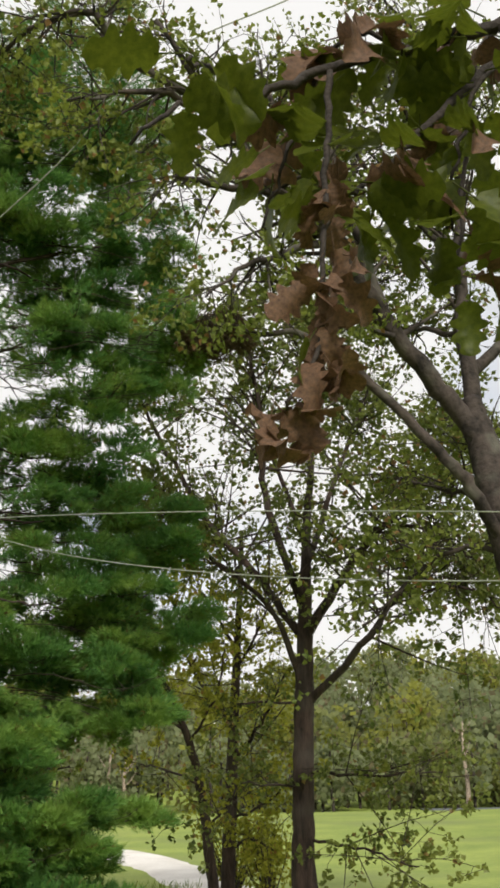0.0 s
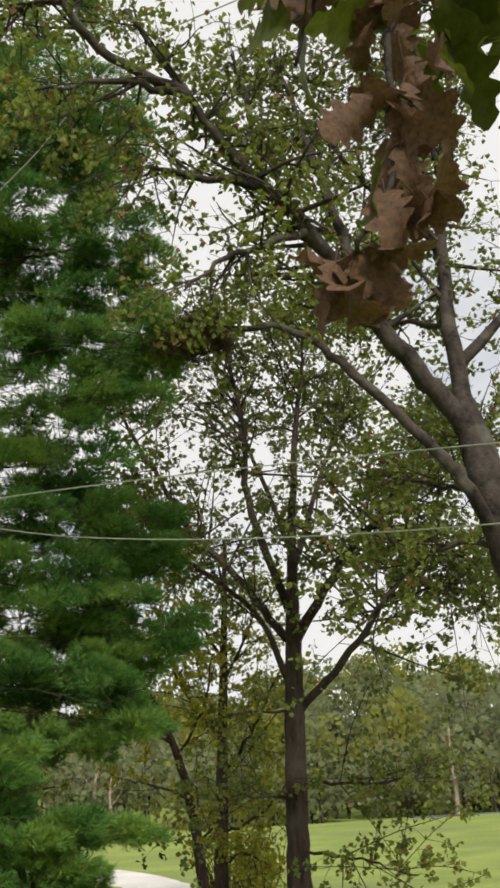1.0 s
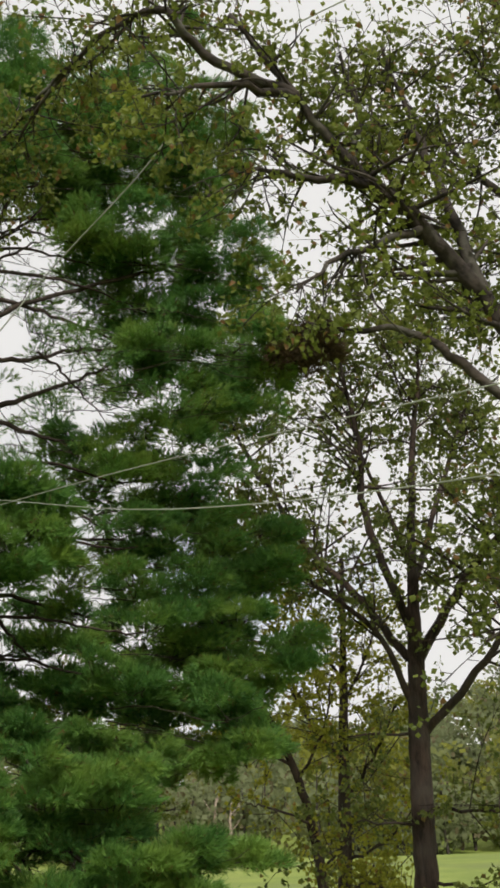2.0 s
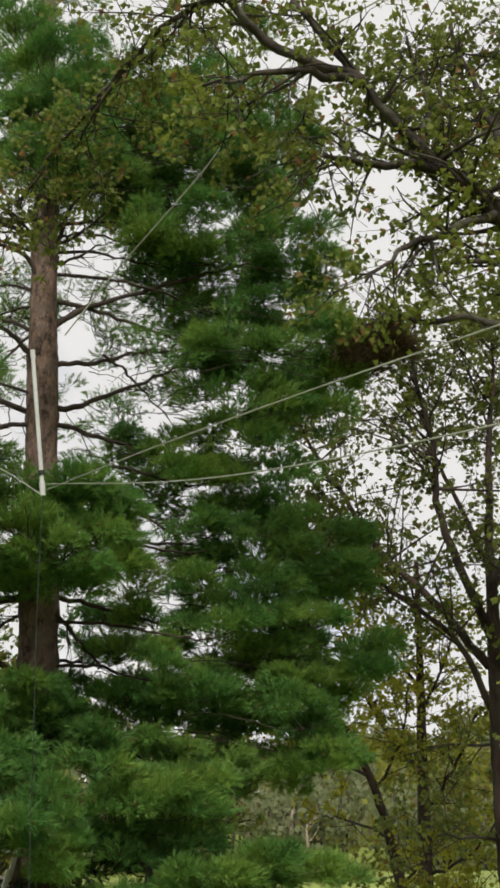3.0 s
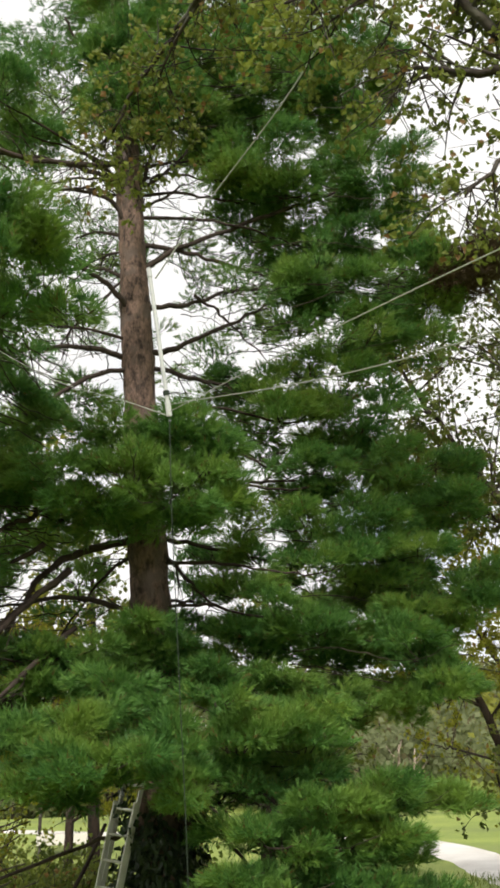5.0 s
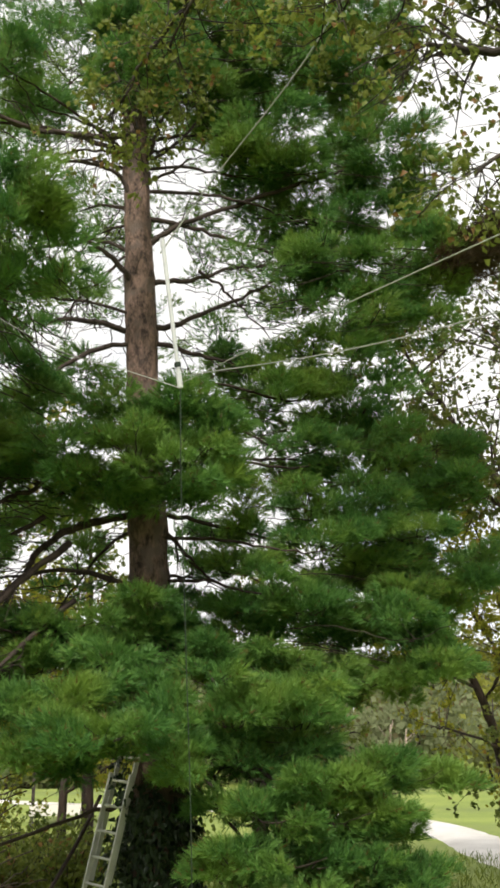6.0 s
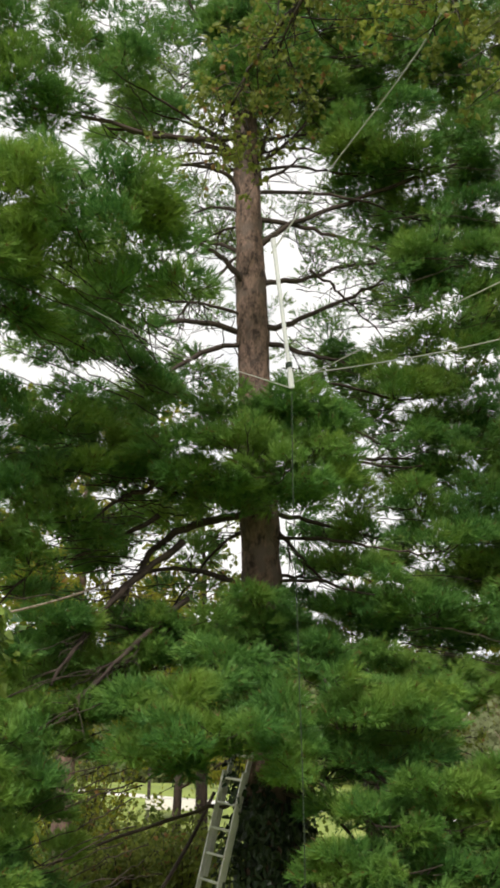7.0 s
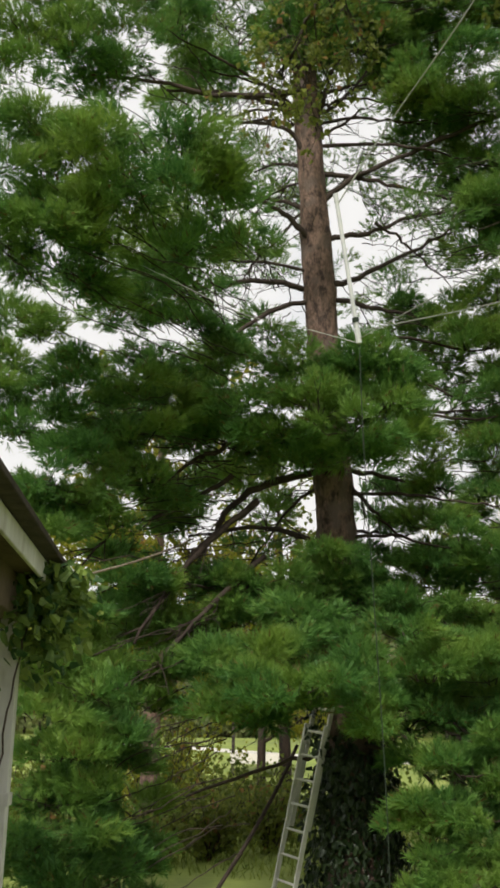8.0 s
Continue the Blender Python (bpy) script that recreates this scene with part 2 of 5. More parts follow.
TUFTS = [tuft_shape(np.random.RandomState(40 + i)) for i in range(5)]
LEAVES = [leaf_shape(1, 0.25, 0.50, 0.14, 0.25), leaf_shape(1, 0.1, 0.44, -0.15, 0.4), leaf_shape(1, 0.3, 0.56, 0.22, 0.1)]
SMALL = [(np.array([(0, 0, 0), (0.45, 0, -0.03), (1, 0, -0.2), (0.5, w, 0.1 * k), (0.5, -w, 0.1 * k)]), np.array([(0, 1, 3), (1, 2, 3), (0, 4, 1), (1, 4, 2)])) for w, k in ((0.46, 1), (0.40, -1.5), (0.5, 2))]
BLOB = [(np.array([(0, 0, 0), (0.5, 0.4, 0.1), (1, 0, 0), (0.5, -0.4, -0.1)]), np.array([(0, 2, 1), (0, 3, 2)]))]


def many(shapes, name, pos, axis, size, mat, parent, rng, label="", face=None):
    pos, axis, size = np.asarray(pos), np.asarray(axis), np.asarray(size)
    pick = rng.randint(0, len(shapes), len(pos))
    vs, ts, n = [], [], 0
    for i, (sv, st) in enumerate(shapes):
        m = pick == i
        if m.any():
            v, t = spread(sv, st, pos[m], axis[m], size[m], rng, None if face is None else np.asarray(face)[m])
            vs.append(v)
            ts.append(t + n)
            n += len(v)
    return triangles(name, np.concatenate(vs), np.concatenate(ts), mat, parent, label)


# ---- ground ----
def ground_height(x, y):
    """Nearly flat yard, a lawn that climbs gently, then a wooded hill."""
    d = math.hypot(x, y) if y > 0 else 0.0
    s = min(1, max(0, (d - 24) / 66))
    z = 1.75 * s * s * (3 - 2 * s)
    h = min(1, max(0, (d - 96) / 110))
    z += (15 + 3.0 * math.sin(x * 0.021 + 0.6) + 1.5 * math.sin(x * 0.06)) * h * h * (3 - 2 * h)
    z -= 0.5 * min(1, max(0, (d - 14) / 12)) * min(1, max(0, (-x - 6) / 6)) * (1 - s)
    return z + 0.05 * math.sin(x * 0.31) * math.cos(y * 0.23) * min(1, d / 20)


def build_ground():
    xs = np.concatenate([[-2500, -900, -400, -260], np.arange(-180, 181, 4), [260, 400, 900, 2500]])
    ys = np.concatenate([[-2500, -600, -150, -60], np.arange(-30, 226, 3), [260, 340, 600, 1200, 2600]])
    v = [(x, y, ground_height(x, y)) for y in ys for x in xs]
    nx = len(xs)
    t = []
    for j in range(len(ys) - 1):
        for i in range(nx - 1):
            a = j * nx + i
            t += [(a, a + 1, a + nx + 1), (a, a + nx + 1, a + nx)]
    return tagged(triangles("ground", v, t, GRASS, None, "", True), "mown green lawn rolling up to the woods", "lawn", kind="structure")


def build_strip(name, line, width, mat, label, category, lift=0.03):
    pts = smooth_line([(x, y, 0) for x, y in line], 10)
    tang = unit(np.gradient(pts, axis=0))
    side = np.stack([-tang[:, 1], tang[:, 0], tang[:, 2] * 0], 1)
    v, t = [], []
    cols = 5
    rng = np.random.RandomState(5)
    for i, p in enumerate(pts):
        wob = width * (1 + 0.06 * rng.normal())
        for c in range(cols):
            q = p + side[i] * wob * (c / (cols - 1) - 0.5)
            crown = lift + 0.05 * (1 - (2 * c / (cols - 1) - 1) ** 2)
            v.append((q[0], q[1], ground_height(q[0], q[1]) + (crown if 0 < c < cols - 1 else -0.05)))
        if i:
            for c in range(cols - 1):
                a = (i - 1) * cols + c
                t += [(a, a + 1, a + cols + 1), (a, a + cols + 1, a + cols)]
    return tagged(triangles(name, v, t, mat, None, "", True), label, category, kind="structure")


ground = build_ground()
build_strip("gravel_path", [(-40, 60), (-22, 56), (-11, 51), (-5.6, 44), (-2.8, 36), (-1.2, 29), (0.6, 22), (3.5, 15), (8, 8)], 2.6, GRAVEL, "pale gravel drive curving across the lawn", "path")
build_strip("road", [(15, 89), (24, 88), (36, 86), (60, 80)], 7.0, ASPHALT, "grey asphalt road at the lawn's far edge", "road", 0.06)


# ---- pine ----
PINE_AT = np.array([-5.75, 14.33])


def pine_axis(z):
    """The trunk's middle at a height; it leans a little."""
    return np.array([-5.40 - 0.052 * z, 14.46 - 0.022 * z, z])


def pine_radius(z):
    return max(0.03, 0.335 - 0.0118 * z) if z > 1 else 0.335 + 0.12 * (1 - z) ** 2


# foliage pads: middle (x, y, z), half width, half height
PADS_FRONT = [
    (-5.28, 12.32, 6.4, 0.54, 0.2), (-4.62, 12.69, 6.39, 0.51, 0.22), (-5.84, 11.85, 5.81, 0.63, 0.26), (-4.96, 12.02, 5.77, 0.75, 0.31), (-4.31, 12.68, 5.93, 0.43, 0.32),
    (-5.54, 12.21, 5.53, 0.56, 0.25), (-4.67, 12.45, 5.49, 0.56, 0.21), (-6.47, 11.96, 5.84, 0.32, 0.22), (-6.65, 12.55, 5.66, 0.45, 0.19), (-4.22, 13.13, 6.39, 0.33, 0.19),
]
PADS_LOW_FRONT = [
    (-6.28, 13.19, 3.85, 0.82, 0.21), (-6.73, 12.73, 3.53, 0.51, 0.26), (-5.41, 12.48, 3.28, 0.45, 0.19), (-5.7, 11.91, 2.91, 0.59, 0.23), (-6.02, 11.75, 2.7, 0.4, 0.23),
    (-4.92, 12.68, 2.96, 0.48, 0.24), (-5.1, 11.53, 2.43, 0.69, 0.26), (-5.76, 11.44, 2.27, 0.44, 0.25), (-4.7, 12.12, 2.51, 0.45, 0.23), (-4.47, 12.42, 2.16, 0.36, 0.23),
]
PADS_LOW_MIDDLE = [
    (-4.23, 13.13, 3.1, 0.56, 0.24), (-3.76, 13.47, 2.88, 0.57, 0.27), (-4.1, 13.17, 2.61, 0.49, 0.24), (-3.48, 13.74, 2.63, 0.57, 0.29), (-3.28, 14.19, 3.07, 0.59, 0.22),
    (-3.87, 13.85, 2.25, 0.65, 0.25), (-2.86, 14.77, 3.21, 0.39, 0.19), (-4.52, 14.09, 3.53, 0.45, 0.21), (-5.53, 13.84, 3.91, 0.46, 0.23), (-5.07, 14.12, 3.63, 0.46, 0.23),
    (-5.45, 14.94, 4.32, 0.5, 0.21), (-4.02, 14.53, 3.56, 0.54, 0.22), (-5.33, 13.49, 4.1, 0.45, 0.16), (-5.45, 13.44, 3.63, 0.37, 0.16),
]
PADS_RIGHT_LOW = [
    (-2.43, 14.73, 4.04, 0.62, 0.27), (-1.92, 14.58, 3.76, 0.53, 0.3), (-1.67, 14.8, 3.42, 0.38, 0.31), (-2.13, 14.97, 3.31, 0.39, 0.22), (-1.92, 15.19, 4.55, 0.64, 0.3),
    (-1.37, 15.42, 4.88, 0.45, 0.23), (-1.28, 15.32, 4.57, 0.32, 0.2), (-3.07, 15.35, 4.09, 0.49, 0.24), (-3.71, 14.3, 4.41, 0.54, 0.31), (-4.35, 14.34, 4.69, 0.47, 0.23),
    (-4.23, 14.48, 4.17, 0.47, 0.27), (-3.39, 14.57, 4.14, 0.46, 0.27), (-3.0, 15.26, 3.53, 0.48, 0.2),
]
PADS_RIGHT_MIDDLE = [
    (-3.27, 14.5, 4.97, 0.7, 0.31), (-2.47, 14.93, 5.25, 0.64, 0.28), (-2.03, 15.18, 5.19, 0.49, 0.24), (-3.34, 14.58, 5.64, 0.56, 0.25), (-2.63, 15.11, 5.72, 0.65, 0.26),
    (-4.02, 14.64, 5.22, 0.48, 0.28), (-3.01, 15.15, 4.69, 0.57, 0.28), (-2.47, 15.33, 4.85, 0.49, 0.23),
]
PADS_RIGHT_CENTRE = [
    (-2.71, 15.5, 6.9, 0.77, 0.3), (-1.81, 15.7, 6.69, 0.69, 0.28), (-1.28, 15.83, 6.24, 0.43, 0.28), (-1.69, 15.7, 6.06, 0.43, 0.19), (-3.21, 15.32, 6.44, 0.51, 0.24),
    (-3.77, 15.21, 7.47, 0.69, 0.39), (-4.15, 15.02, 7.91, 0.52, 0.31), (-3.4, 15.29, 8.21, 0.53, 0.27), (-3.1, 15.44, 7.67, 0.53, 0.35), (-2.79, 15.59, 7.31, 0.52, 0.26),
    (-4.49, 14.93, 8.2, 0.31, 0.13), (-3.59, 15.15, 6.78, 0.51, 0.24), (-2.33, 15.65, 6.37, 0.51, 0.21),
]
PADS_FLOOR_RIGHT = [
    (-3.22, 13.38, 1.92, 0.62, 0.24), (-2.48, 13.72, 2.03, 0.63, 0.25), (-2.09, 13.97, 1.96, 0.47, 0.2), (-1.74, 14.2, 1.98, 0.22, 0.13), (-3.56, 13.1, 1.56, 0.54, 0.27),
    (-2.9, 13.34, 1.55, 0.62, 0.27), (-2.38, 13.73, 1.54, 0.39, 0.25), (-3.99, 12.99, 1.16, 0.41, 0.27), (-3.33, 13.16, 1.1, 0.55, 0.24), (-2.65, 13.59, 1.07, 0.49, 0.21),
    (-2.19, 13.95, 0.96, 0.32, 0.16), (-4.16, 13.36, 1.68, 0.28, 0.18),
]
PADS_GROUND_RIGHT = [
    (-4.0, 12.99, 0.71, 0.48, 0.31), (-3.34, 13.15, 0.65, 0.62, 0.31), (-2.67, 13.59, 0.67, 0.56, 0.28), (-3.71, 13.07, 0.32, 0.55, 0.27), (-2.33, 13.94, 0.7, 0.36, 0.22),
]
PADS_HIGH_RIGHT = [
    (-2.07, 15.47, 11.74, 0.8, 0.45), (-1.46, 15.62, 11.38, 0.45, 0.36), (-2.52, 15.43, 12.14, 0.58, 0.33), (-3.81, 14.69, 11.98, 0.78, 0.35), (-4.32, 14.77, 11.7, 0.56, 0.28),
    (-3.46, 15.17, 11.47, 0.67, 0.3), (-2.76, 15.49, 11.44, 0.51, 0.23), (-2.99, 15.36, 9.89, 0.75, 0.42), (-2.19, 15.46, 9.82, 0.85, 0.42), (-1.58, 15.61, 9.8, 0.59, 0.42),
    (-3.51, 15.16, 9.66, 0.48, 0.3), (-2.25, 15.66, 9.17, 0.48, 0.33), (-3.42, 15.79, 10.87, 0.68, 0.26), (-2.58, 16.02, 10.86, 0.57, 0.28), (-1.93, 15.99, 10.61, 0.45, 0.25),
    (-1.35, 15.72, 9.41, 0.37, 0.3), (-4.08, 15.34, 11.6, 0.57, 0.26),
]
PADS_TRUNK_TOP = [
    (-5.65, 13.03, 12.54, 0.66, 0.47), (-5.59, 13.06, 13.32, 0.78, 0.49), (-5.16, 13.45, 12.88, 0.58, 0.39), (-6.17, 13.24, 13.75, 0.51, 0.35), (-5.47, 13.33, 12.08, 0.38, 0.19),
    (-5.78, 13.42, 14.65, 0.84, 0.53), (-5.14, 13.88, 14.31, 0.63, 0.42),
]
PADS_TOP = [
    (-2.94, 15.37, 13.48, 0.73, 0.38), (-2.41, 15.64, 13.09, 0.48, 0.22), (-2.41, 15.34, 14.06, 0.86, 0.56), (-3.16, 15.03, 13.73, 0.6, 0.41), (-3.87, 14.67, 13.61, 0.71, 0.4),
    (-2.57, 15.32, 14.83, 0.76, 0.43), (-3.67, 14.72, 14.45, 0.86, 0.49), (-1.82, 15.5, 14.42, 0.5, 0.28), (-4.53, 14.19, 13.94, 0.71, 0.47), (-4.38, 15.06, 13.45, 0.48, 0.25),
    (-5.97, 13.55, 12.94, 0.57, 0.52), (-5.16, 14.3, 13.25, 0.7, 0.4), (-5.39, 13.79, 13.81, 0.71, 0.53), (-4.95, 14.58, 12.84, 0.58, 0.24),
]
PADS_LEFT_SIDE = [
    (-7.24, 12.91, 8.75, 0.47, 0.34), (-7.36, 12.95, 7.79, 0.42, 0.29), (-7.09, 13.22, 7.0, 0.41, 0.18), (-7.12, 14.11, 7.71, 0.44, 0.18), (-7.96, 13.64, 11.77, 0.6, 0.25),
    (-7.64, 14.29, 12.86, 0.63, 0.23), (-8.04, 14.06, 13.99, 0.66, 0.31), (-7.62, 12.68, 8.32, 0.42, 0.34),
]
PADS_BROWN = [
    (-0.79, 15.63, 9.78, 0.56, 0.37), (-1.06, 15.53, 9.57, 0.41, 0.28), (-0.61, 15.53, 9.79, 0.42, 0.28),
]
PADS_BEHIND = [
    (-7.88, 14.95, 5.59, 0.63, 0.25), (-7.38, 15.54, 5.33, 0.55, 0.23), (-5.46, 15.99, 5.29, 0.54, 0.22), (-4.69, 15.91, 6.12, 0.53, 0.25), (-4.98, 15.62, 6.34, 0.44, 0.22),
    (-5.72, 15.9, 5.65, 0.45, 0.18), (-4.85, 15.86, 8.05, 0.56, 0.28), (-6.61, 15.02, 6.22, 0.53, 0.18), (-7.97, 14.79, 8.0, 0.56, 0.28), (-7.35, 15.34, 8.35, 0.57, 0.21),
    (-3.32, 16.01, 9.35, 0.48, 0.21), (-2.61, 16.12, 8.89, 0.47, 0.21), (-2.78, 15.9, 8.4, 0.46, 0.23), (-2.29, 15.96, 7.78, 0.54, 0.23),
]
PADS_THIN = [
    (-4.27, 16.02, 10.81, 0.5, 0.18), (-7.82, 14.19, 14.8, 0.67, 0.34), (-8.19, 13.97, 13.82, 0.54, 0.3), (-7.61, 14.76, 14.09, 0.56, 0.25), (-7.98, 14.1, 13.03, 0.63, 0.21),
    (-7.62, 13.96, 15.17, 0.68, 0.28), (-5.62, 15.41, 11.14, 0.45, 0.25), (-5.03, 15.81, 11.74, 0.52, 0.23), (-5.4, 16.01, 10.55, 0.61, 0.25), (-4.57, 15.94, 9.5, 0.58, 0.21),
    (-7.06, 15.03, 11.63, 0.51, 0.31), (-7.36, 15.22, 9.56, 0.59, 0.29), (-5.2, 15.76, 5.58, 0.44, 0.26), (-6.52, 14.62, 5.92, 0.51, 0.17), (-7.52, 14.58, 5.82, 0.53, 0.25),
    (-6.99, 14.62, 4.51, 0.59, 0.17), (-3.83, 15.91, 11.35, 0.61, 0.25), (-4.55, 15.95, 11.28, 0.51, 0.25), (-3.46, 15.99, 10.66, 0.59, 0.25), (-4.23, 15.82, 10.03, 0.48, 0.19),
]
PADS_NEAR_LEFT = [
    (-6.1, 8.63, 7.5, 0.54, 0.24), (-6.63, 8.45, 7.8, 0.37, 0.22), (-5.76, 9.12, 7.92, 0.5, 0.22), (-5.34, 9.38, 7.69, 0.49, 0.24), (-5.12, 9.74, 7.53, 0.31, 0.17),
    (-5.72, 9.03, 7.3, 0.48, 0.19), (-6.37, 8.67, 7.13, 0.42, 0.18), (-6.68, 8.67, 6.81, 0.42, 0.19), (-6.29, 8.99, 6.89, 0.36, 0.17),
]
PADS_DARK_LEFT = [
    (-6.56, 11.11, 7.9, 0.51, 0.26), (-7.22, 11.27, 7.55, 0.52, 0.21), (-6.78, 12.13, 7.7, 0.47, 0.23), (-6.96, 12.03, 7.1, 0.46, 0.27), (-7.49, 11.33, 7.14, 0.52, 0.16),
    (-8.02, 10.43, 6.7, 0.43, 0.16), (-6.87, 12.66, 7.08, 0.39, 0.17),
]
PADS_TOP_LEFT = [
    (-7.53, 10.43, 11.42, 0.68, 0.25), (-7.71, 10.16, 10.52, 0.57, 0.28), (-8.05, 9.87, 10.6, 0.33, 0.33), (-7.29, 10.98, 10.91, 0.51, 0.29), (-6.99, 11.66, 11.61, 0.62, 0.35),
    (-7.2, 11.77, 12.39, 0.56, 0.28), (-7.39, 10.91, 10.42, 0.66, 0.17), (-8.17, 9.9, 9.94, 0.4, 0.14), (-6.99, 12.36, 11.53, 0.46, 0.23), (-7.33, 11.19, 12.32, 0.45, 0.18),
    (-7.89, 10.01, 11.58, 0.43, 0.1),
]
PADS_EDGE_LEFT = [
    (-6.85, 8.26, 7.34, 0.36, 0.24), (-7.06, 8.61, 6.73, 0.31, 0.24), (-8.2, 10.01, 6.7, 0.42, 0.21), (-7.99, 10.18, 5.3, 0.34, 0.17), (-8.32, 9.89, 5.81, 0.41, 0.21),
    (-7.89, 10.01, 4.38, 0.33, 0.26), (-7.98, 9.93, 3.8, 0.39, 0.32), (-8.28, 10.2, 6.13, 0.28, 0.13), (-7.79, 10.09, 3.14, 0.32, 0.26), (-7.83, 10.06, 2.5, 0.38, 0.25),
]
PADS_THIN_LEFT = [
    (-6.87, 8.78, 6.45, 0.36, 0.12), (-6.69, 9.19, 6.6, 0.31, 0.12), (-6.77, 12.71, 8.49, 0.33, 0.16), (-7.78, 10.61, 7.2, 0.36, 0.15), (-6.8, 12.47, 12.6, 0.48, 0.33),
    (-7.31, 14.24, 13.24, 0.42, 0.26), (-7.11, 14.23, 14.5, 0.44, 0.33), (-7.39, 11.16, 4.33, 0.41, 0.12), (-7.52, 14.35, 5.8, 0.3, 0.26), (-7.79, 12.69, 4.29, 0.46, 0.19),
]
PADS_MID_LEFT = [
    (-7.39, 10.91, 6.18, 0.49, 0.2), (-7.16, 11.55, 6.62, 0.51, 0.22), (-7.64, 10.73, 5.86, 0.42, 0.15), (-7.2, 11.29, 5.99, 0.57, 0.2), (-7.08, 12.31, 6.4, 0.38, 0.19),
    (-6.67, 12.08, 5.88, 0.37, 0.13), (-7.81, 10.34, 5.47, 0.41, 0.15), (-7.35, 11.19, 5.53, 0.42, 0.13), (-7.16, 11.55, 5.4, 0.57, 0.2), (-7.31, 10.72, 4.97, 0.6, 0.2),
    (-7.58, 10.27, 4.67, 0.46, 0.23), (-7.14, 11.32, 4.9, 0.48, 0.17), (-7.43, 10.63, 4.48, 0.53, 0.2), (-7.05, 11.86, 4.74, 0.36, 0.13), (-7.56, 10.53, 4.14, 0.2, 0.13),
]
PADS_LOW_LEFT = [
    (-6.5, 12.86, 3.73, 0.44, 0.18), (-5.96, 12.9, 3.57, 0.43, 0.2), (-7.01, 13.04, 3.93, 0.46, 0.17), (-7.21, 12.23, 3.6, 0.43, 0.18), (-7.4, 11.63, 3.66, 0.49, 0.15),
    (-7.53, 11.05, 3.26, 0.4, 0.19), (-7.47, 10.35, 2.57, 0.44, 0.14), (-7.01, 10.44, 2.35, 0.44, 0.22), (-7.32, 10.22, 2.11, 0.44, 0.25), (-6.96, 10.73, 1.96, 0.38, 0.18),
    (-7.27, 10.5, 1.67, 0.44, 0.19), (-7.37, 11.89, 3.15, 0.57, 0.25), (-7.11, 12.52, 3.22, 0.44, 0.22),
]
PADS_FLOOR_LEFT = [
    (-7.06, 12.09, 2.7, 0.49, 0.25), (-7.24, 11.5, 2.66, 0.41, 0.19), (-7.1, 11.83, 2.23, 0.35, 0.19), (-7.38, 10.42, 1.23, 0.44, 0.22), (-7.13, 10.85, 1.39, 0.39, 0.18),
    (-7.13, 10.61, 0.92, 0.51, 0.22), (-7.23, 11.74, 1.61, 0.28, 0.19), (-7.35, 10.19, 0.83, 0.31, 0.19), (-7.47, 12.3, 1.03, 0.33, 0.25), (-7.4, 11.87, 0.7, 0.35, 0.18),
]
PADS_GROUND_LEFT = [
    (-7.34, 10.45, 0.71, 0.51, 0.32), (-7.14, 11.08, 0.56, 0.46, 0.26), (-7.13, 10.6, 0.35, 0.58, 0.32), (-7.12, 12.05, 0.59, 0.35, 0.28), (-7.43, 10.38, 0.25, 0.45, 0.32),
    (-7.1, 11.59, 0.18, 0.48, 0.27), (-7.49, 11.08, 1.15, 0.4, 0.27),
]
PADS_CROWN = [
    (-6.49, 13.62, 15.6, 0.67, 0.45), (-6.09, 13.6, 14.57, 0.64, 0.37), (-5.07, 15.39, 16.57, 1.08, 0.72), (-3.95, 15.5, 15.76, 0.7, 0.58), (-5.33, 14.77, 14.24, 0.87, 0.49),
    (-4.35, 15.09, 13.83, 0.64, 0.32), (-5.76, 13.96, 12.39, 0.4, 0.18), (-2.73, 15.34, 14.18, 0.65, 0.49), (-6.94, 13.96, 16.74, 0.71, 0.47), (-6.15, 14.99, 17.56, 0.75, 0.5),
    (-3.2, 15.67, 17.1, 0.85, 0.49),
]

# bare limbs: their lines from the trunk outwards, thickness
LIMBS_RIGHT = [
    ([(-5.74, 14.3, 9.95), (-5.32, 14.58, 10.37), (-4.3, 15.03, 10.94), (-3.31, 15.38, 11.36), (-2.77, 15.59, 11.6)], 0.06),
    ([(-5.75, 14.29, 10.37), (-5.18, 14.72, 10.36), (-4.53, 15.12, 10.23), (-3.77, 15.52, 10.01)], 0.05),
    ([(-5.6, 14.35, 9.25), (-5.05, 14.65, 9.38), (-4.57, 14.91, 9.64), (-3.8, 15.2, 9.78)], 0.05),
    ([(-5.51, 14.39, 8.47), (-4.98, 14.74, 8.82), (-4.43, 15.08, 9.2), (-3.94, 15.38, 9.59)], 0.055),
    ([(-5.54, 14.37, 8.19), (-5.12, 14.59, 8.09), (-4.72, 14.79, 8.01), (-4.15, 15.02, 7.95)], 0.05),
]
LIMBS_RIGHT_SMALL = [
    ([(-5.02, 14.56, 9.47), (-4.74, 14.85, 9.28), (-4.54, 15.12, 9.09), (-4.16, 15.43, 8.68)], 0.028),
    ([(-5.87, 14.24, 11.1), (-5.73, 14.16, 11.56), (-5.48, 14.11, 12.19), (-5.0, 14.14, 12.45)], 0.05),
    ([(-5.81, 14.27, 11.06), (-5.42, 14.26, 11.19), (-5.03, 14.24, 11.34)], 0.04),
    ([(-5.74, 14.3, 11.88), (-5.31, 14.77, 12.23), (-4.76, 15.27, 12.43)], 0.04),
    ([(-5.65, 14.33, 11.56), (-5.25, 14.58, 12.1), (-4.87, 14.81, 12.83)], 0.04),
]
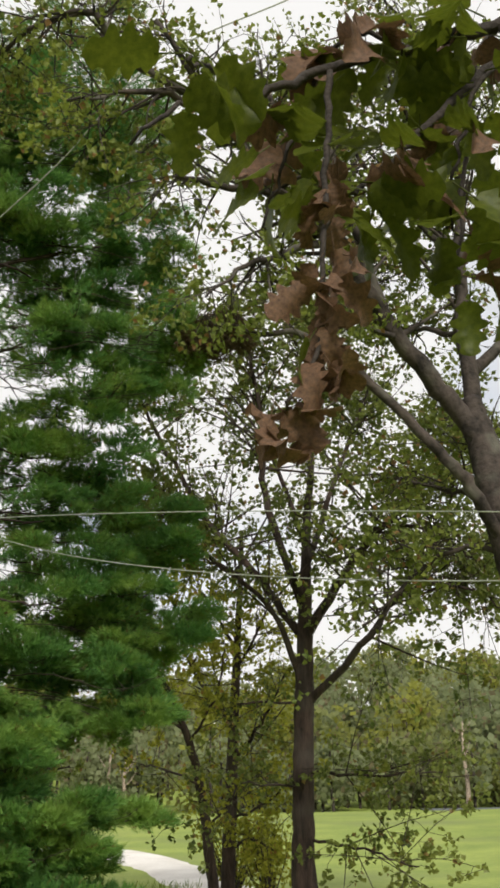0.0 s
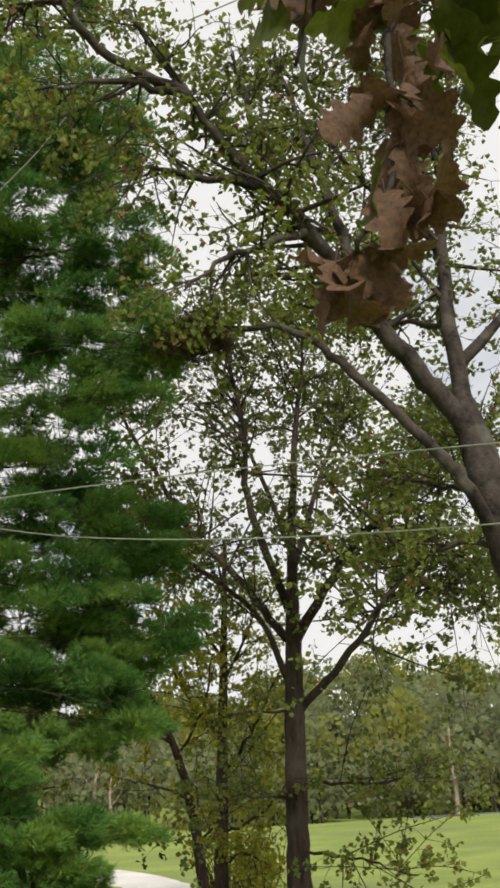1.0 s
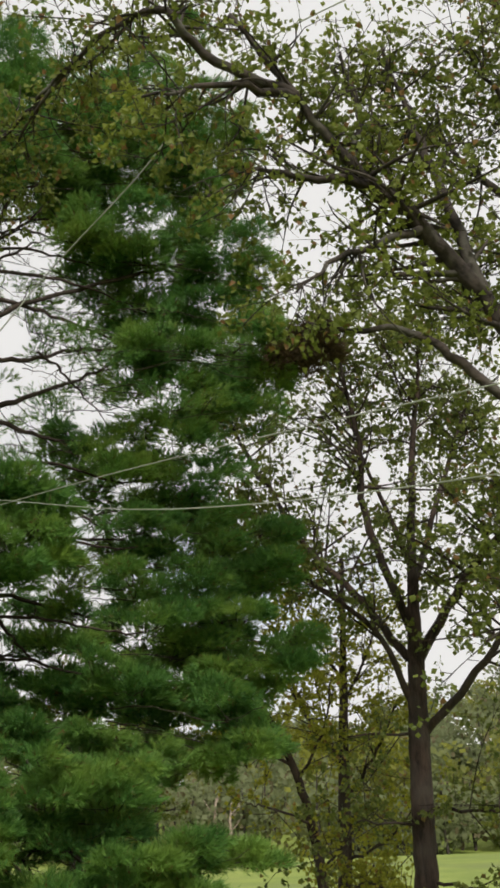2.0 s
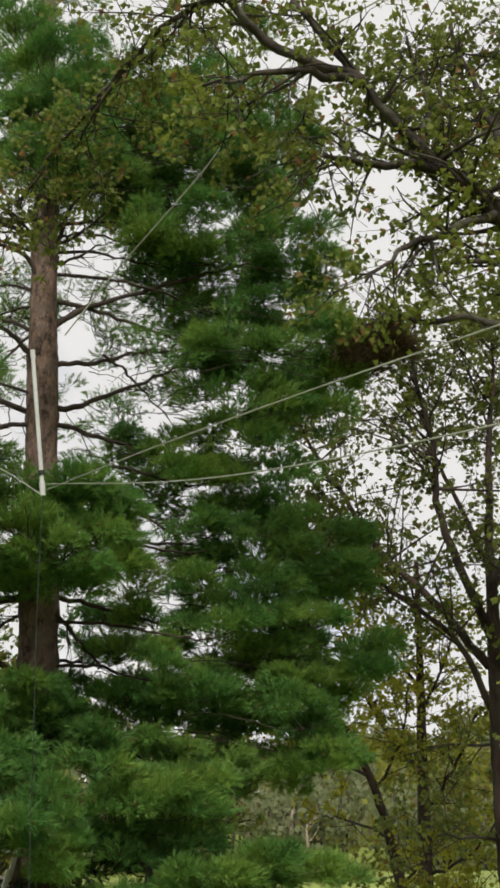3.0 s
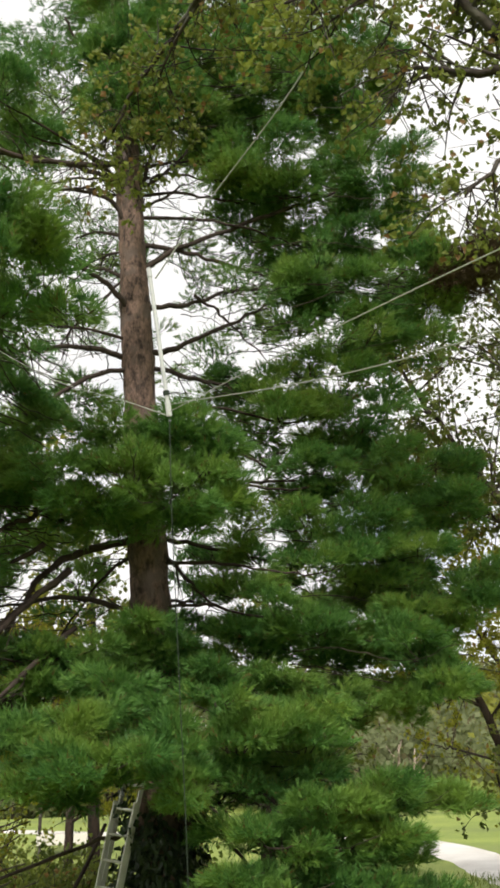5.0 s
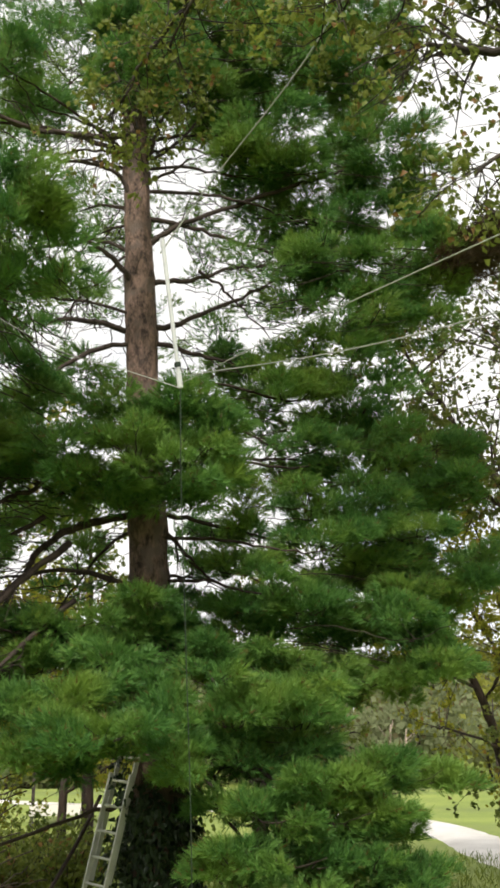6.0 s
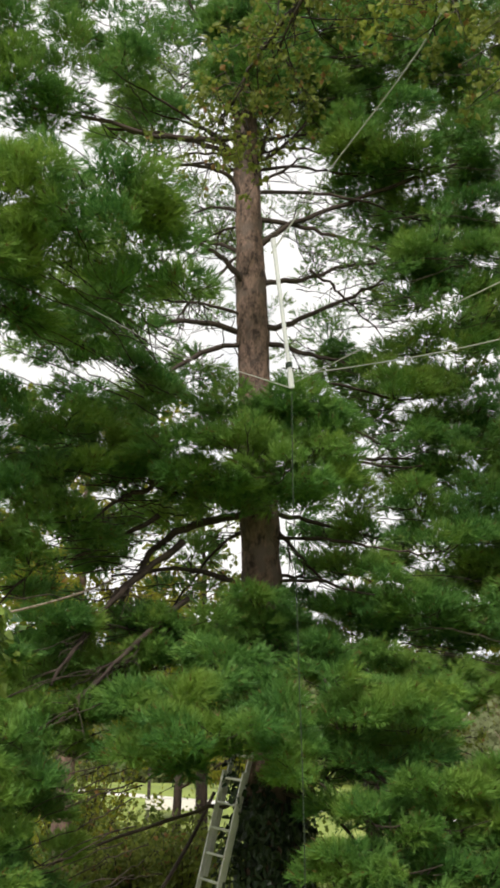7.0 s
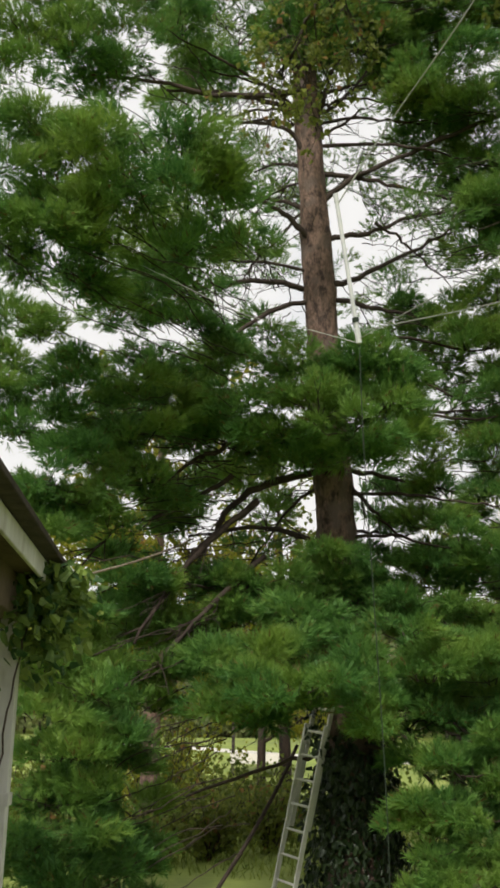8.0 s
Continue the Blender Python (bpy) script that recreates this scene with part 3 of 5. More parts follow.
LIMBS_LEFT = [
    ([(-5.94, 14.21, 8.34), (-6.32, 13.69, 8.35), (-6.75, 13.1, 8.18), (-7.25, 12.43, 7.8)], 0.06),
    ([(-5.9, 14.23, 8.19), (-6.33, 13.75, 7.92), (-6.64, 13.31, 7.5), (-6.91, 12.86, 7.09)], 0.055),
    ([(-5.88, 14.24, 8.96), (-6.0, 13.97, 9.26), (-6.18, 13.68, 9.47), (-6.48, 13.31, 9.51), (-7.03, 12.8, 9.17)], 0.06),
    ([(-6.02, 14.18, 9.78), (-6.72, 14.2, 10.12), (-7.5, 14.14, 10.37)], 0.05),
    ([(-5.96, 14.21, 10.54), (-6.13, 13.92, 10.99), (-6.39, 13.58, 11.03), (-6.92, 13.09, 10.9)], 0.055),
    ([(-6.07, 14.16, 11.52), (-6.63, 13.61, 11.6), (-7.13, 13.05, 11.49), (-7.58, 12.47, 11.26)], 0.06),
]
LIMBS_LEFT_SMALL = [
    ([(-6.02, 14.18, 11.2), (-6.59, 14.2, 11.55), (-7.12, 14.22, 11.69)], 0.045),
    ([(-6.04, 14.17, 10.51), (-6.62, 14.35, 10.83), (-7.12, 14.56, 10.93)], 0.04),
    ([(-6.02, 14.18, 9.73), (-6.5, 14.22, 9.38), (-6.98, 14.25, 9.02), (-7.3, 14.35, 8.71)], 0.03),
    ([(-6.08, 14.16, 10.24), (-6.73, 14.41, 10.3), (-7.41, 14.64, 9.9)], 0.028),
    ([(-6.07, 14.16, 12.88), (-6.44, 13.89, 13.57), (-6.77, 13.62, 14.25), (-6.91, 13.43, 14.61)], 0.05),
    ([(-6.48, 13.98, 13.65), (-6.77, 13.56, 12.79), (-7.03, 13.14, 12.13)], 0.028),
]
LIMBS_LOWER = [
    ([(-5.84, 14.26, 4.46), (-6.2, 13.81, 4.59), (-6.63, 13.31, 4.56), (-7.12, 12.74, 4.37)], 0.055),
    ([(-5.75, 14.29, 5.51), (-6.31, 13.78, 5.31), (-6.73, 13.3, 4.91), (-6.84, 12.96, 4.43), (-6.99, 12.59, 3.87)], 0.075),
    ([(-5.82, 14.26, 5.26), (-6.14, 14.31, 5.18), (-6.52, 14.33, 4.84), (-6.99, 14.29, 4.21)], 0.035),
    ([(-5.53, 14.38, 5.35), (-5.1, 14.37, 4.91), (-4.75, 14.33, 4.52)], 0.045),
    ([(-5.51, 14.38, 4.62), (-5.19, 14.66, 4.65), (-4.85, 14.92, 4.59)], 0.04),
]
LIMBS_LOWER_RIGHT = [
    ([(-5.45, 14.4, 5.52), (-4.94, 14.65, 5.42), (-4.49, 14.86, 5.31), (-3.96, 15.06, 5.19)], 0.045),
    ([(-5.16, 14.51, 6.46), (-4.47, 14.83, 6.41), (-3.69, 15.13, 6.43)], 0.045),
    ([(-5.48, 14.4, 6.99), (-4.5, 14.92, 6.89), (-3.81, 15.3, 6.5)], 0.035),
    ([(-5.39, 14.43, 2.08), (-4.92, 14.17, 2.21), (-4.33, 13.93, 2.16), (-3.7, 13.69, 1.92)], 0.05),
    ([(-5.26, 14.48, 2.08), (-4.75, 14.12, 2.07), (-4.27, 13.74, 1.67)], 0.035),
]
LIMBS_DROOPING = [
    ([(-6.42, 12.34, 3.48), (-6.72, 11.88, 2.94), (-6.91, 11.48, 2.5)], 0.04),
    ([(-6.54, 12.36, 3.25), (-6.71, 11.99, 3.01), (-6.91, 11.59, 2.6)], 0.04),
    ([(-6.57, 12.34, 4.23), (-6.8, 11.94, 3.68), (-7.09, 11.48, 2.87)], 0.05),
    ([(-6.7, 12.36, 4.16), (-6.95, 11.95, 3.48), (-7.09, 11.6, 2.98)], 0.03),
    ([(-6.62, 12.65, 5.5), (-6.85, 12.31, 5.28), (-7.11, 11.94, 4.8)], 0.045),
    ([(-7.05, 12.15, 4.58), (-7.46, 11.63, 4.32), (-7.68, 11.19, 3.78)], 0.035),
    ([(-5.51, 12.61, 10.69), (-6.31, 12.02, 10.48), (-6.91, 11.46, 10.47), (-7.69, 10.68, 10.35)], 0.055),
]


def build_pine():
    rng = np.random.RandomState(11)
    tree = thing("pine_tree", (*PINE_AT, 0), "tall white pine with a bare middle trunk and drooping green boughs", "tree")
    off = np.array([*PINE_AT, 0.0])

    zs = np.concatenate([np.linspace(-0.3, 2, 8), np.linspace(2.2, 18, 150)])
    whorls = (2.9, 3.7, 4.6, 5.3, 6.4, 7.4, 8.3, 9.3, 10.3, 11.2, 12.0, 12.9, 13.8, 14.7)

    def knot(z):
        return 1.0 + 0.09 * sum(math.exp(-((z - k) / 0.10) ** 2) for k in whorls) + 0.04 * math.sin(z * 2.3)

    trunk = Tubes()
    trunk.add([pine_axis(z) - off for z in zs], [pine_radius(z) * knot(z) for z in zs], 24, 0.04, rng)
    trunk.done("trunk", PINE_BARK, tree, "furrowed reddish-brown pine bark")

    def limb(pts, r0, r1=0.012, sides=7):
        t = Tubes()
        line = smooth_line(pts, 5, 0.012, rng) - off
        t.add(line, np.linspace(r0, r1, len(line)) * (1 + 0.08 * rng.normal(size=len(line))), sides)
        return t, line

    def bough(pad, mat, dense=1.0, begin=0.0, full=1.0, long=1.0):
        """A limb out to a pad of foliage, made of flat drooping sprays of needle tufts."""
        cx, cy, cz, w, h = pad
        c = np.array([cx, cy, cz])
        reach = np.hypot(*(c[:2] - pine_axis(cz)[:2]))
        base_z = max(0.6, cz + rng.uniform(-0.2, 0.2) + (0.28 * reach if cz < 3.4 else 0.12 * reach if cz < 5.5 else -0.04 * reach))
        b = pine_axis(base_z)
        begin = max(begin, 0.5) if reach > 3.0 else begin
        out = unit(np.array([*(c[:2] - b[:2]), 0]))
        side = np.array([-out[1], out[0], 0])
        b = b + out * pine_radius(base_z) * 0.7
        bend = side * rng.uniform(-0.1, 0.1) * reach
        b = b * (1 - begin) + c * begin - np.array([0, 0, h * 0.4 * (begin > 0)])
        p1 = b * 0.65 + c * 0.35 + bend * 0.7 + np.array([0, 0, rng.uniform(-0.03, 0.06) * reach * (1 - begin)])
        p2 = b * 0.3 + c * 0.7 + bend * (1 - begin) - np.array([0, 0, h * 0.4])
        tip = c + out * w * 0.75 + np.array([0, 0, 0.03])
        t, line = limb([b, p1, p2, c - out * w * 0.1 - np.array([0, 0, h * 0.4]), tip], 0.008 if begin else 0.016 + 0.006 * reach, 0.004)
        tw_all = Tubes()
        c0 = c - off
        pos, axis = [], []
        for _ in range(max(3, int(dense * (3 + 9 * w * (h + 0.35))))):
            ang, rho = rng.uniform(0, 6.283), math.sqrt(rng.rand())
            flat = np.array([math.cos(ang) * w * rho, math.sin(ang) * w * rho, 0])
            mid = c0 + flat + np.array([0, 0, h * (rng.uniform(-0.8, 0.95) * (1 - 0.5 * rho * rho) - 0.2 * rho)])
            rx, rz = rng.uniform(0.16, 0.34), rng.uniform(0.07, 0.13)
            start = c0 + flat * 0.4 + np.array([0, 0, -h * 0.5])
            tw_all.add(smooth_line([start, (start + mid) / 2 + rng.normal(0, 0.04, 3), mid], 2)[::2], [0.009, 0.006, 0.004], 3)
            n = int(112 * full * (rx / 0.25) ** 1.6)
            d = unit(rng.normal(size=(n, 3)) + np.array([0, 0, 0.35]))
            lay = unit(flat + out * 0.35 * w + rng.normal(0, 0.15, 3))
            pos.append(mid + d * (rng.rand(n, 1) ** 0.4) * np.array([rx, rx, rz]) - np.array([0, 0, 0.35]) * ((d[:, :2] ** 2).sum(1, keepdims=True) * rx * 0.5))
            axis.append(d * np.array([0.55, 0.55, 0.3]) + lay * 0.5 + rng.normal(0, 0.27, (n, 3)) + np.array([0, 0, 0.32]))
        pos, axis = np.concatenate(pos), np.concatenate(axis)
        made = t.done("limb", LIMB_BARK, tree)
        tagged(tw_all.done("brushwood", LIMB_BARK, made), kind="stuff")
        tagged(many(TUFTS, "needle_foliage", pos, axis, long * rng.uniform(0.085, 0.135, len(pos)), mat, made, rng), kind="stuff")

    # pads, with inner boughs behind those of the closed lower crown
    for pads, dense, inner in ((PADS_FRONT, 1.3, 1), (PADS_LOW_FRONT, 1.3, 1), (PADS_LOW_MIDDLE, 1.1, 1), (PADS_RIGHT_LOW, 1.1, 1), (PADS_RIGHT_MIDDLE, 1.1, 1), (PADS_RIGHT_CENTRE, 1.1, 1), (PADS_FLOOR_RIGHT, 1.2, 1), (PADS_LEFT_SIDE, 0.9, 0), (PADS_HIGH_RIGHT, 1.4, 1), (PADS_TOP, 1.4, 1), (PADS_CROWN, 1.1, 1), (PADS_NEAR_LEFT, 1.3, 1), (PADS_DARK_LEFT, 1.0, 0), (PADS_TOP_LEFT, 1.1, 0), (PADS_MID_LEFT, 1.0, 1), (PADS_EDGE_LEFT, 1.0, 0), (PADS_TRUNK_TOP, 1.2, 0), (PADS_GROUND_RIGHT, 1.1, 0), (PADS_GROUND_LEFT, 1.1, 0), (PADS_LOW_LEFT, 1.1, 1), (PADS_FLOOR_LEFT, 1.1, 0)):
        for i, p in enumerate(pads):
            bough(p, NEEDLE, dense, 0.5 if i % 4 else 0.0)
            if inner:
                away = rng.uniform(0.7, 1.5)
                bough((p[0] - 0.2 * away, p[1] + away, p[2] - 0.12, p[3], p[4]), NEEDLE, 0.8, 0.5, 0.5, 1.45)
    for i, p in enumerate(PADS_BROWN):
        bough(p, NEEDLE_DEAD, 1.6, 0.6 if i else 0.0)
    for p in PADS_BEHIND:
        bough(p, NEEDLE, 0.9, 0.4, 0.4, 1.4)
    for p in PADS_THIN + PADS_THIN_LEFT:
        bough(p, NEEDLE, 0.9, 0.35, 0.4)

    # thin sprays of needles on the far side of the open middle
    for z in np.arange(6.8, 15.5, 0.2):
        a = radians(rng.uniform(0, 180))
        r = rng.uniform(1.0, 3.4)
        p = pine_axis(z) + np.array([math.cos(a) * r, math.sin(a) * r, rng.uniform(-0.2, 0.2)])
        bough((*p, rng.uniform(0.6, 0.9), rng.uniform(0.25, 0.4)), NEEDLE, 0.8, 0.4, 0.3)

    # bare limbs round the open middle of the trunk, and drooping ones below
    def bare_limb(pts, r, twigs):
        t, line = limb(pts, r, max(0.009, r * 0.35))
        d = unit(np.array(pts[-1]) - np.array(pts[0]))
        tw_all = Tubes()
        for _ in range(twigs):
            i = rng.randint(len(line) // 3, len(line) - 1)
            e = line[i] + unit(rng.normal(size=3) * np.array([1, 1, 0.7]) + d * 0.9) * rng.uniform(0.25, 0.8)
            tw = smooth_line([line[i], (line[i] + e) / 2 + rng.normal(0, 0.04, 3), e], 3)
            tw_all.add(tw, np.linspace(0.010, 0.003, len(tw)), 4)
            for _ in range(2):
                q = tw[rng.randint(1, len(tw))]
                f = q + unit(rng.normal(size=3) + d * 0.6) * rng.uniform(0.12, 0.35)
                tw_all.add(np.array([q, (q + f) / 2 + rng.normal(0, 0.02, 3), f]), [0.005, 0.004, 0.002], 3)
        made = t.done("limb", LIMB_BARK, tree)
        tagged(tw_all.done("brushwood", LIMB_BARK, made), kind="stuff")

    for pts, r in LIMBS_RIGHT + LIMBS_RIGHT_SMALL + LIMBS_LEFT + LIMBS_LEFT_SMALL + LIMBS_LOWER + LIMBS_LOWER_RIGHT:
        root = pine_axis(pts[0][2] - 0.05)
        near = np.linalg.norm(np.array(pts[0]) - root) < 0.75
        bare_limb([tuple(root)] + pts if near else pts, r, 9)
    for pts, r in LIMBS_DROOPING:
        root = tuple(pine_axis(pts[0][2] + 0.9) * 0.35 + np.array(pts[0]) * 0.65 + np.array([0, 0, 0.3]))
        bare_limb([root] + pts, r, 10)
    return tree


pine = build_pine()


# ---- broadleaf trees ----
def build_broadleaf(name, at, trunk, limbs, leaf_mat, bark, label, seed, leaf=0.1, twig=0.5, per=7, gap=0.55, skip=0.25, bare=(), back=0.0, reach=1.0):
    """A tree from a trunk line with radii and main limb lines; side branches, twigs and leaves grow from the limbs."""
    rng = np.random.RandomState(seed)
    tree = thing(name, (*at, 0), label, "tree")
    off = np.array([*at, 0.0])
    if trunk:
        t = Tubes()
        line = smooth_line([p[:3] for p in trunk], 8, 0.006, rng) - off
        rad = np.interp(np.linspace(0, len(trunk) - 1, len(line)), range(len(trunk)), [p[3] for p in trunk])
        t.add(line, rad, 14, 0.05, rng)
        t.done("trunk", bark, tree)
    for n, (pts, r0) in enumerate(limbs):
        line = smooth_line(pts, 6, 0.02, rng) - off
        total = np.linalg.norm(np.diff(line, axis=0), axis=1).sum()
        t = Tubes()
        rad = np.linspace(r0, max(0.012, r0 * 0.22), len(line))
        t.add(line, rad, 9, 0.06, rng)
        tw_all = Tubes()
        pos, axis = [], []
        if n not in bare:
            for _ in range(max(3, int((0.5 if r0 < 0.04 else 1.0) * total / gap))):
                f = rng.uniform(skip, 1.0) ** 0.85
                i = min(len(line) - 2, int(f * (len(line) - 1)))
                run = unit(line[i + 1] - line[i])
                d = unit(run * 0.55 + rng.normal(size=3) * np.array([0.8, 0.8, 0.55]) + np.array([0, back, 0.15]))
                lush = (0.35, 1.0, 1.0, 1.7)[rng.randint(4)]
                lush = (0.35, 1.0, 1.0, 1.7)[rng.randint(4)]
                lush = (0.35, 1.0, 1.0, 1.7)[rng.randint(4)]
                lush = (0.35, 1.0, 1.0, 1.7)[rng.randint(4)]
                ln = reach * rng.uniform(0.6, 1.5) * (1.25 - 0.6 * f)
                e = line[i] + d * ln
                sub = smooth_line([line[i], (line[i] + e) / 2 + rng.normal(0, 0.07, 3), e], 4)
                tw_all.add(sub, np.linspace(max(0.008, rad[i] * 0.45), 0.005, len(sub)), 5)
                for _ in range(int(3 + ln * 4)):
                    k = rng.randint(1, len(sub))
                    te = sub[k] + unit(d * 0.5 + rng.normal(size=3) * np.array([1, 1, 0.7])) * rng.uniform(0.5, 1.2) * twig
                    tw = smooth_line([sub[k], (sub[k] + te) / 2 + rng.normal(0, 0.03, 3), te], 1)
                    tw_all.add(tw, np.linspace(0.006, 0.003, len(tw)), 3)
                    for _ in range(int(per * lush)):
                        g = rng.uniform(0.6, 1.12)
                        pos.append(sub[k] * (1 - g) + te * g + rng.normal(0, 0.05, 3))
                        axis.append(unit(te - sub[k]) * 0.5 + rng.normal(0, 0.6, 3) - np.array([0, 0, 0.25]))
        made = t.done("limb", bark, tree)
        if pos:
            tagged(tw_all.done("brushwood", bark, made), kind="stuff")
            tagged(many(SMALL, "leaf_foliage", pos, axis, rng.uniform(0.75, 1.25, len(pos)) * leaf, leaf_mat, made, rng), kind="stuff")
    return tree


MID_OAK_LIMBS_MAIN = [
    ([(0.98, 19.93, 3.95), (1.94, 19.23, 4.89), (2.69, 18.51, 5.83), (3.23, 17.99, 6.5), (3.7, 17.6, 7.6)], 0.085),
    ([(0.94, 19.94, 5.20), (1.95, 19.84, 6.69), (2.65, 19.33, 7.45), (3.55, 18.74, 8.28), (4.4, 18.3, 9.4)], 0.11),
    ([(1.07, 19.93, 7.9), (1.33, 19.90, 9.97), (1.55, 19.88, 11.3), (1.6, 19.9, 12.6)], 0.08),
    ([(0.89, 19.94, 5.84), (0.20, 19.78, 8.19), (0.16, 19.58, 9.63), (-0.07, 19.29, 11.08), (-0.3, 19.1, 12.4)], 0.09),
    ([(0.80, 19.95, 5.3), (-0.10, 20.39, 6.69), (-1.24, 20.78, 8.21), (-2.33, 20.91, 10.29), (-2.84, 20.95, 11.45)], 0.09),
    ([(0.78, 19.95, 4.5), (0.17, 19.38, 5.76), (-1.29, 18.77, 6.85), (-2.2, 18.5, 7.3)], 0.07),
]
MID_OAK_LIMBS_MIDDLE = [
    ([(1.02, 19.93, 7.0), (0.30, 20.77, 9.71), (-0.26, 21.29, 11.2)], 0.06),
    ([(1.05, 19.93, 6.76), (2.03, 20.63, 9.44), (2.76, 21.13, 11.28)], 0.07),
    ([(0.90, 19.94, 2.64), (1.88, 18.84, 2.50), (3.04, 17.63, 2.53)], 0.035),
    ([(0.88, 19.94, 1.45), (1.78, 19.05, 1.26), (2.58, 18.12, 1.03)], 0.032),
    ([(0.72, 19.95, 3.94), (-0.46, 19.39, 3.89)], 0.03),
    ([(0.70, 19.96, 2.37), (-0.42, 19.19, 2.45)], 0.028),
]
MID_OAK_LIMBS_OUTER = [
    ([(2.55, 19.4, 7.35), (3.2, 19.0, 7.2), (3.9, 18.7, 6.7), (4.3, 18.5, 6.2)], 0.045),
    ([(2.6, 18.6, 5.7), (3.2, 18.3, 5.9), (3.9, 18.0, 5.7), (4.4, 17.8, 5.3)], 0.045),
]
mid_oak = build_broadleaf("oak_tree", (0.85, 20.0), [(0.72, 20.0, -0.2, 0.27), (0.76, 20.0, 1.4, 0.215), (0.80, 19.98, 2.6, 0.205), (0.86, 19.95, 4.0, 0.195), (0.93, 19.94, 5.4, 0.155), (1.02, 19.93, 7.0, 0.10), (1.10, 19.92, 8.2, 0.075)], MID_OAK_LIMBS_MAIN + MID_OAK_LIMBS_MIDDLE + MID_OAK_LIMBS_OUTER, OAK_LEAF_COOL, OAK_BARK, "forked oak with a dark straight trunk on the lawn", 21, leaf=0.10, gap=0.13, per=9, bare=(6,), reach=1.9, back=0.3)

thin_tree = build_broadleaf("slender_tree", (-0.7, 23.8), [(-0.75, 23.8, -0.2, 0.17), (-0.62, 23.79, 2.6, 0.14), (-0.48, 23.79, 5.1, 0.10), (-0.30, 23.79, 8.5, 0.05)], [
    ([(-0.6, 23.8, 3.0), (0.2, 23.3, 4.0), (0.7, 23.0, 5.0)], 0.05),
    ([(-0.55, 23.8, 3.8), (-1.4, 23.2, 4.9), (-1.9, 23.0, 6.0)], 0.05),
    ([(-0.5, 23.8, 5.0), (0.2, 23.6, 6.3), (0.6, 23.5, 7.4)], 0.04),
    ([(-0.45, 23.8, 5.6), (-1.2, 23.6, 6.8), (-1.6, 23.4, 7.8)], 0.04),
    ([(-0.6, 23.8, 1.8), (0.3, 23.2, 2.2), (0.9, 23.0, 2.9)], 0.035),
    ([(-0.6, 23.8, 1.2), (-0.2, 22.8, 1.4), (0.3, 22.2, 1.2)], 0.03),
], YELLOW_LEAF, OAK_BARK, "slender tree with thin yellowing leaves", 31, leaf=0.095, gap=0.13, per=12, skip=0.05)

leaning_tree = build_broadleaf("leaning_tree", (-0.9, 22.3), [(-0.85, 22.28, -0.2, 0.13), (-1.04, 22.28, 0.8, 0.115), (-1.24, 22.28, 2.3, 0.10), (-1.59, 21.76, 3.63, 0.075), (-2.29, 21.21, 5.09, 0.04)], [
    ([(-1.59, 21.76, 3.6), (-2.52, 21.19, 4.08), (-3.0, 21.0, 4.3)], 0.035),
    ([(-1.29, 22.07, 2.52), (-2.13, 21.73, 2.83), (-2.5, 21.6, 2.9)], 0.03),
    ([(-1.5, 21.9, 3.3), (-0.9, 21.5, 4.3), (-0.7, 21.3, 5.2)], 0.035),
    ([(-2.2, 21.3, 4.9), (-2.4, 21.0, 5.8), (-2.3, 20.9, 6.4)], 0.03),
    ([(-1.15, 22.28, 1.6), (-0.6, 21.8, 2.2), (-0.3, 21.6, 2.9)], 0.03),
], YELLOW_LEAF, OAK_BARK, "crooked leaning young tree with yellow-green leaves", 33, leaf=0.095, gap=0.13, per=12, skip=0.1)

LARGE_OAK_LIMBS_MAIN = [
    ([(2.92, 12.1, 6.1), (2.5, 12.05, 6.85), (1.77, 11.76, 7.75), (0.82, 11.31, 9.02), (0.05, 10.98, 9.68), (-0.49, 10.69, 10.44), (-1.38, 10.35, 11.71)], 0.155),
    ([(2.76, 12.14, 6.6), (2.78, 12.34, 8.72), (3.03, 12.47, 10.7), (3.49, 12.54, 12.86)], 0.13),
    ([(3.04, 12.07, 4.9), (2.49, 11.69, 5.62), (2.0, 11.61, 6.2), (1.12, 11.57, 7.2), (0.59, 11.54, 7.64), (-0.05, 11.38, 7.64), (-0.6, 11.29, 7.74)], 0.095),
    ([(0.81, 11.31, 8.94), (-0.09, 10.78, 8.3), (-0.77, 10.39, 7.63)], 0.06),
    ([(0.26, 11.06, 9.48), (-0.66, 10.59, 9.33), (-1.24, 10.06, 9.11)], 0.065),
]
LARGE_OAK_LIMBS_MIDDLE = [
    ([(-0.6, 10.6, 10.5), (-1.48, 9.94, 10.25), (-2.3, 9.4, 9.63)], 0.06),
    ([(-0.6, 10.6, 10.55), (-1.71, 10.11, 10.94), (-2.22, 9.82, 11.39), (-3.4, 10.6, 11.5), (-4.5, 11.5, 11.0)], 0.07),
    ([(1.29, 11.54, 8.31), (0.48, 11.35, 8.31)], 0.035),
    ([(-3.4, 10.6, 11.5), (-4.3, 11.3, 11.35), (-5.0, 11.6, 10.8), (-5.3, 11.7, 10.3)], 0.041),
    ([(1.6, 11.7, 7.95), (1.2, 11.6, 9.6), (0.9, 11.7, 11.0), (0.6, 11.8, 12.4)], 0.09),
]
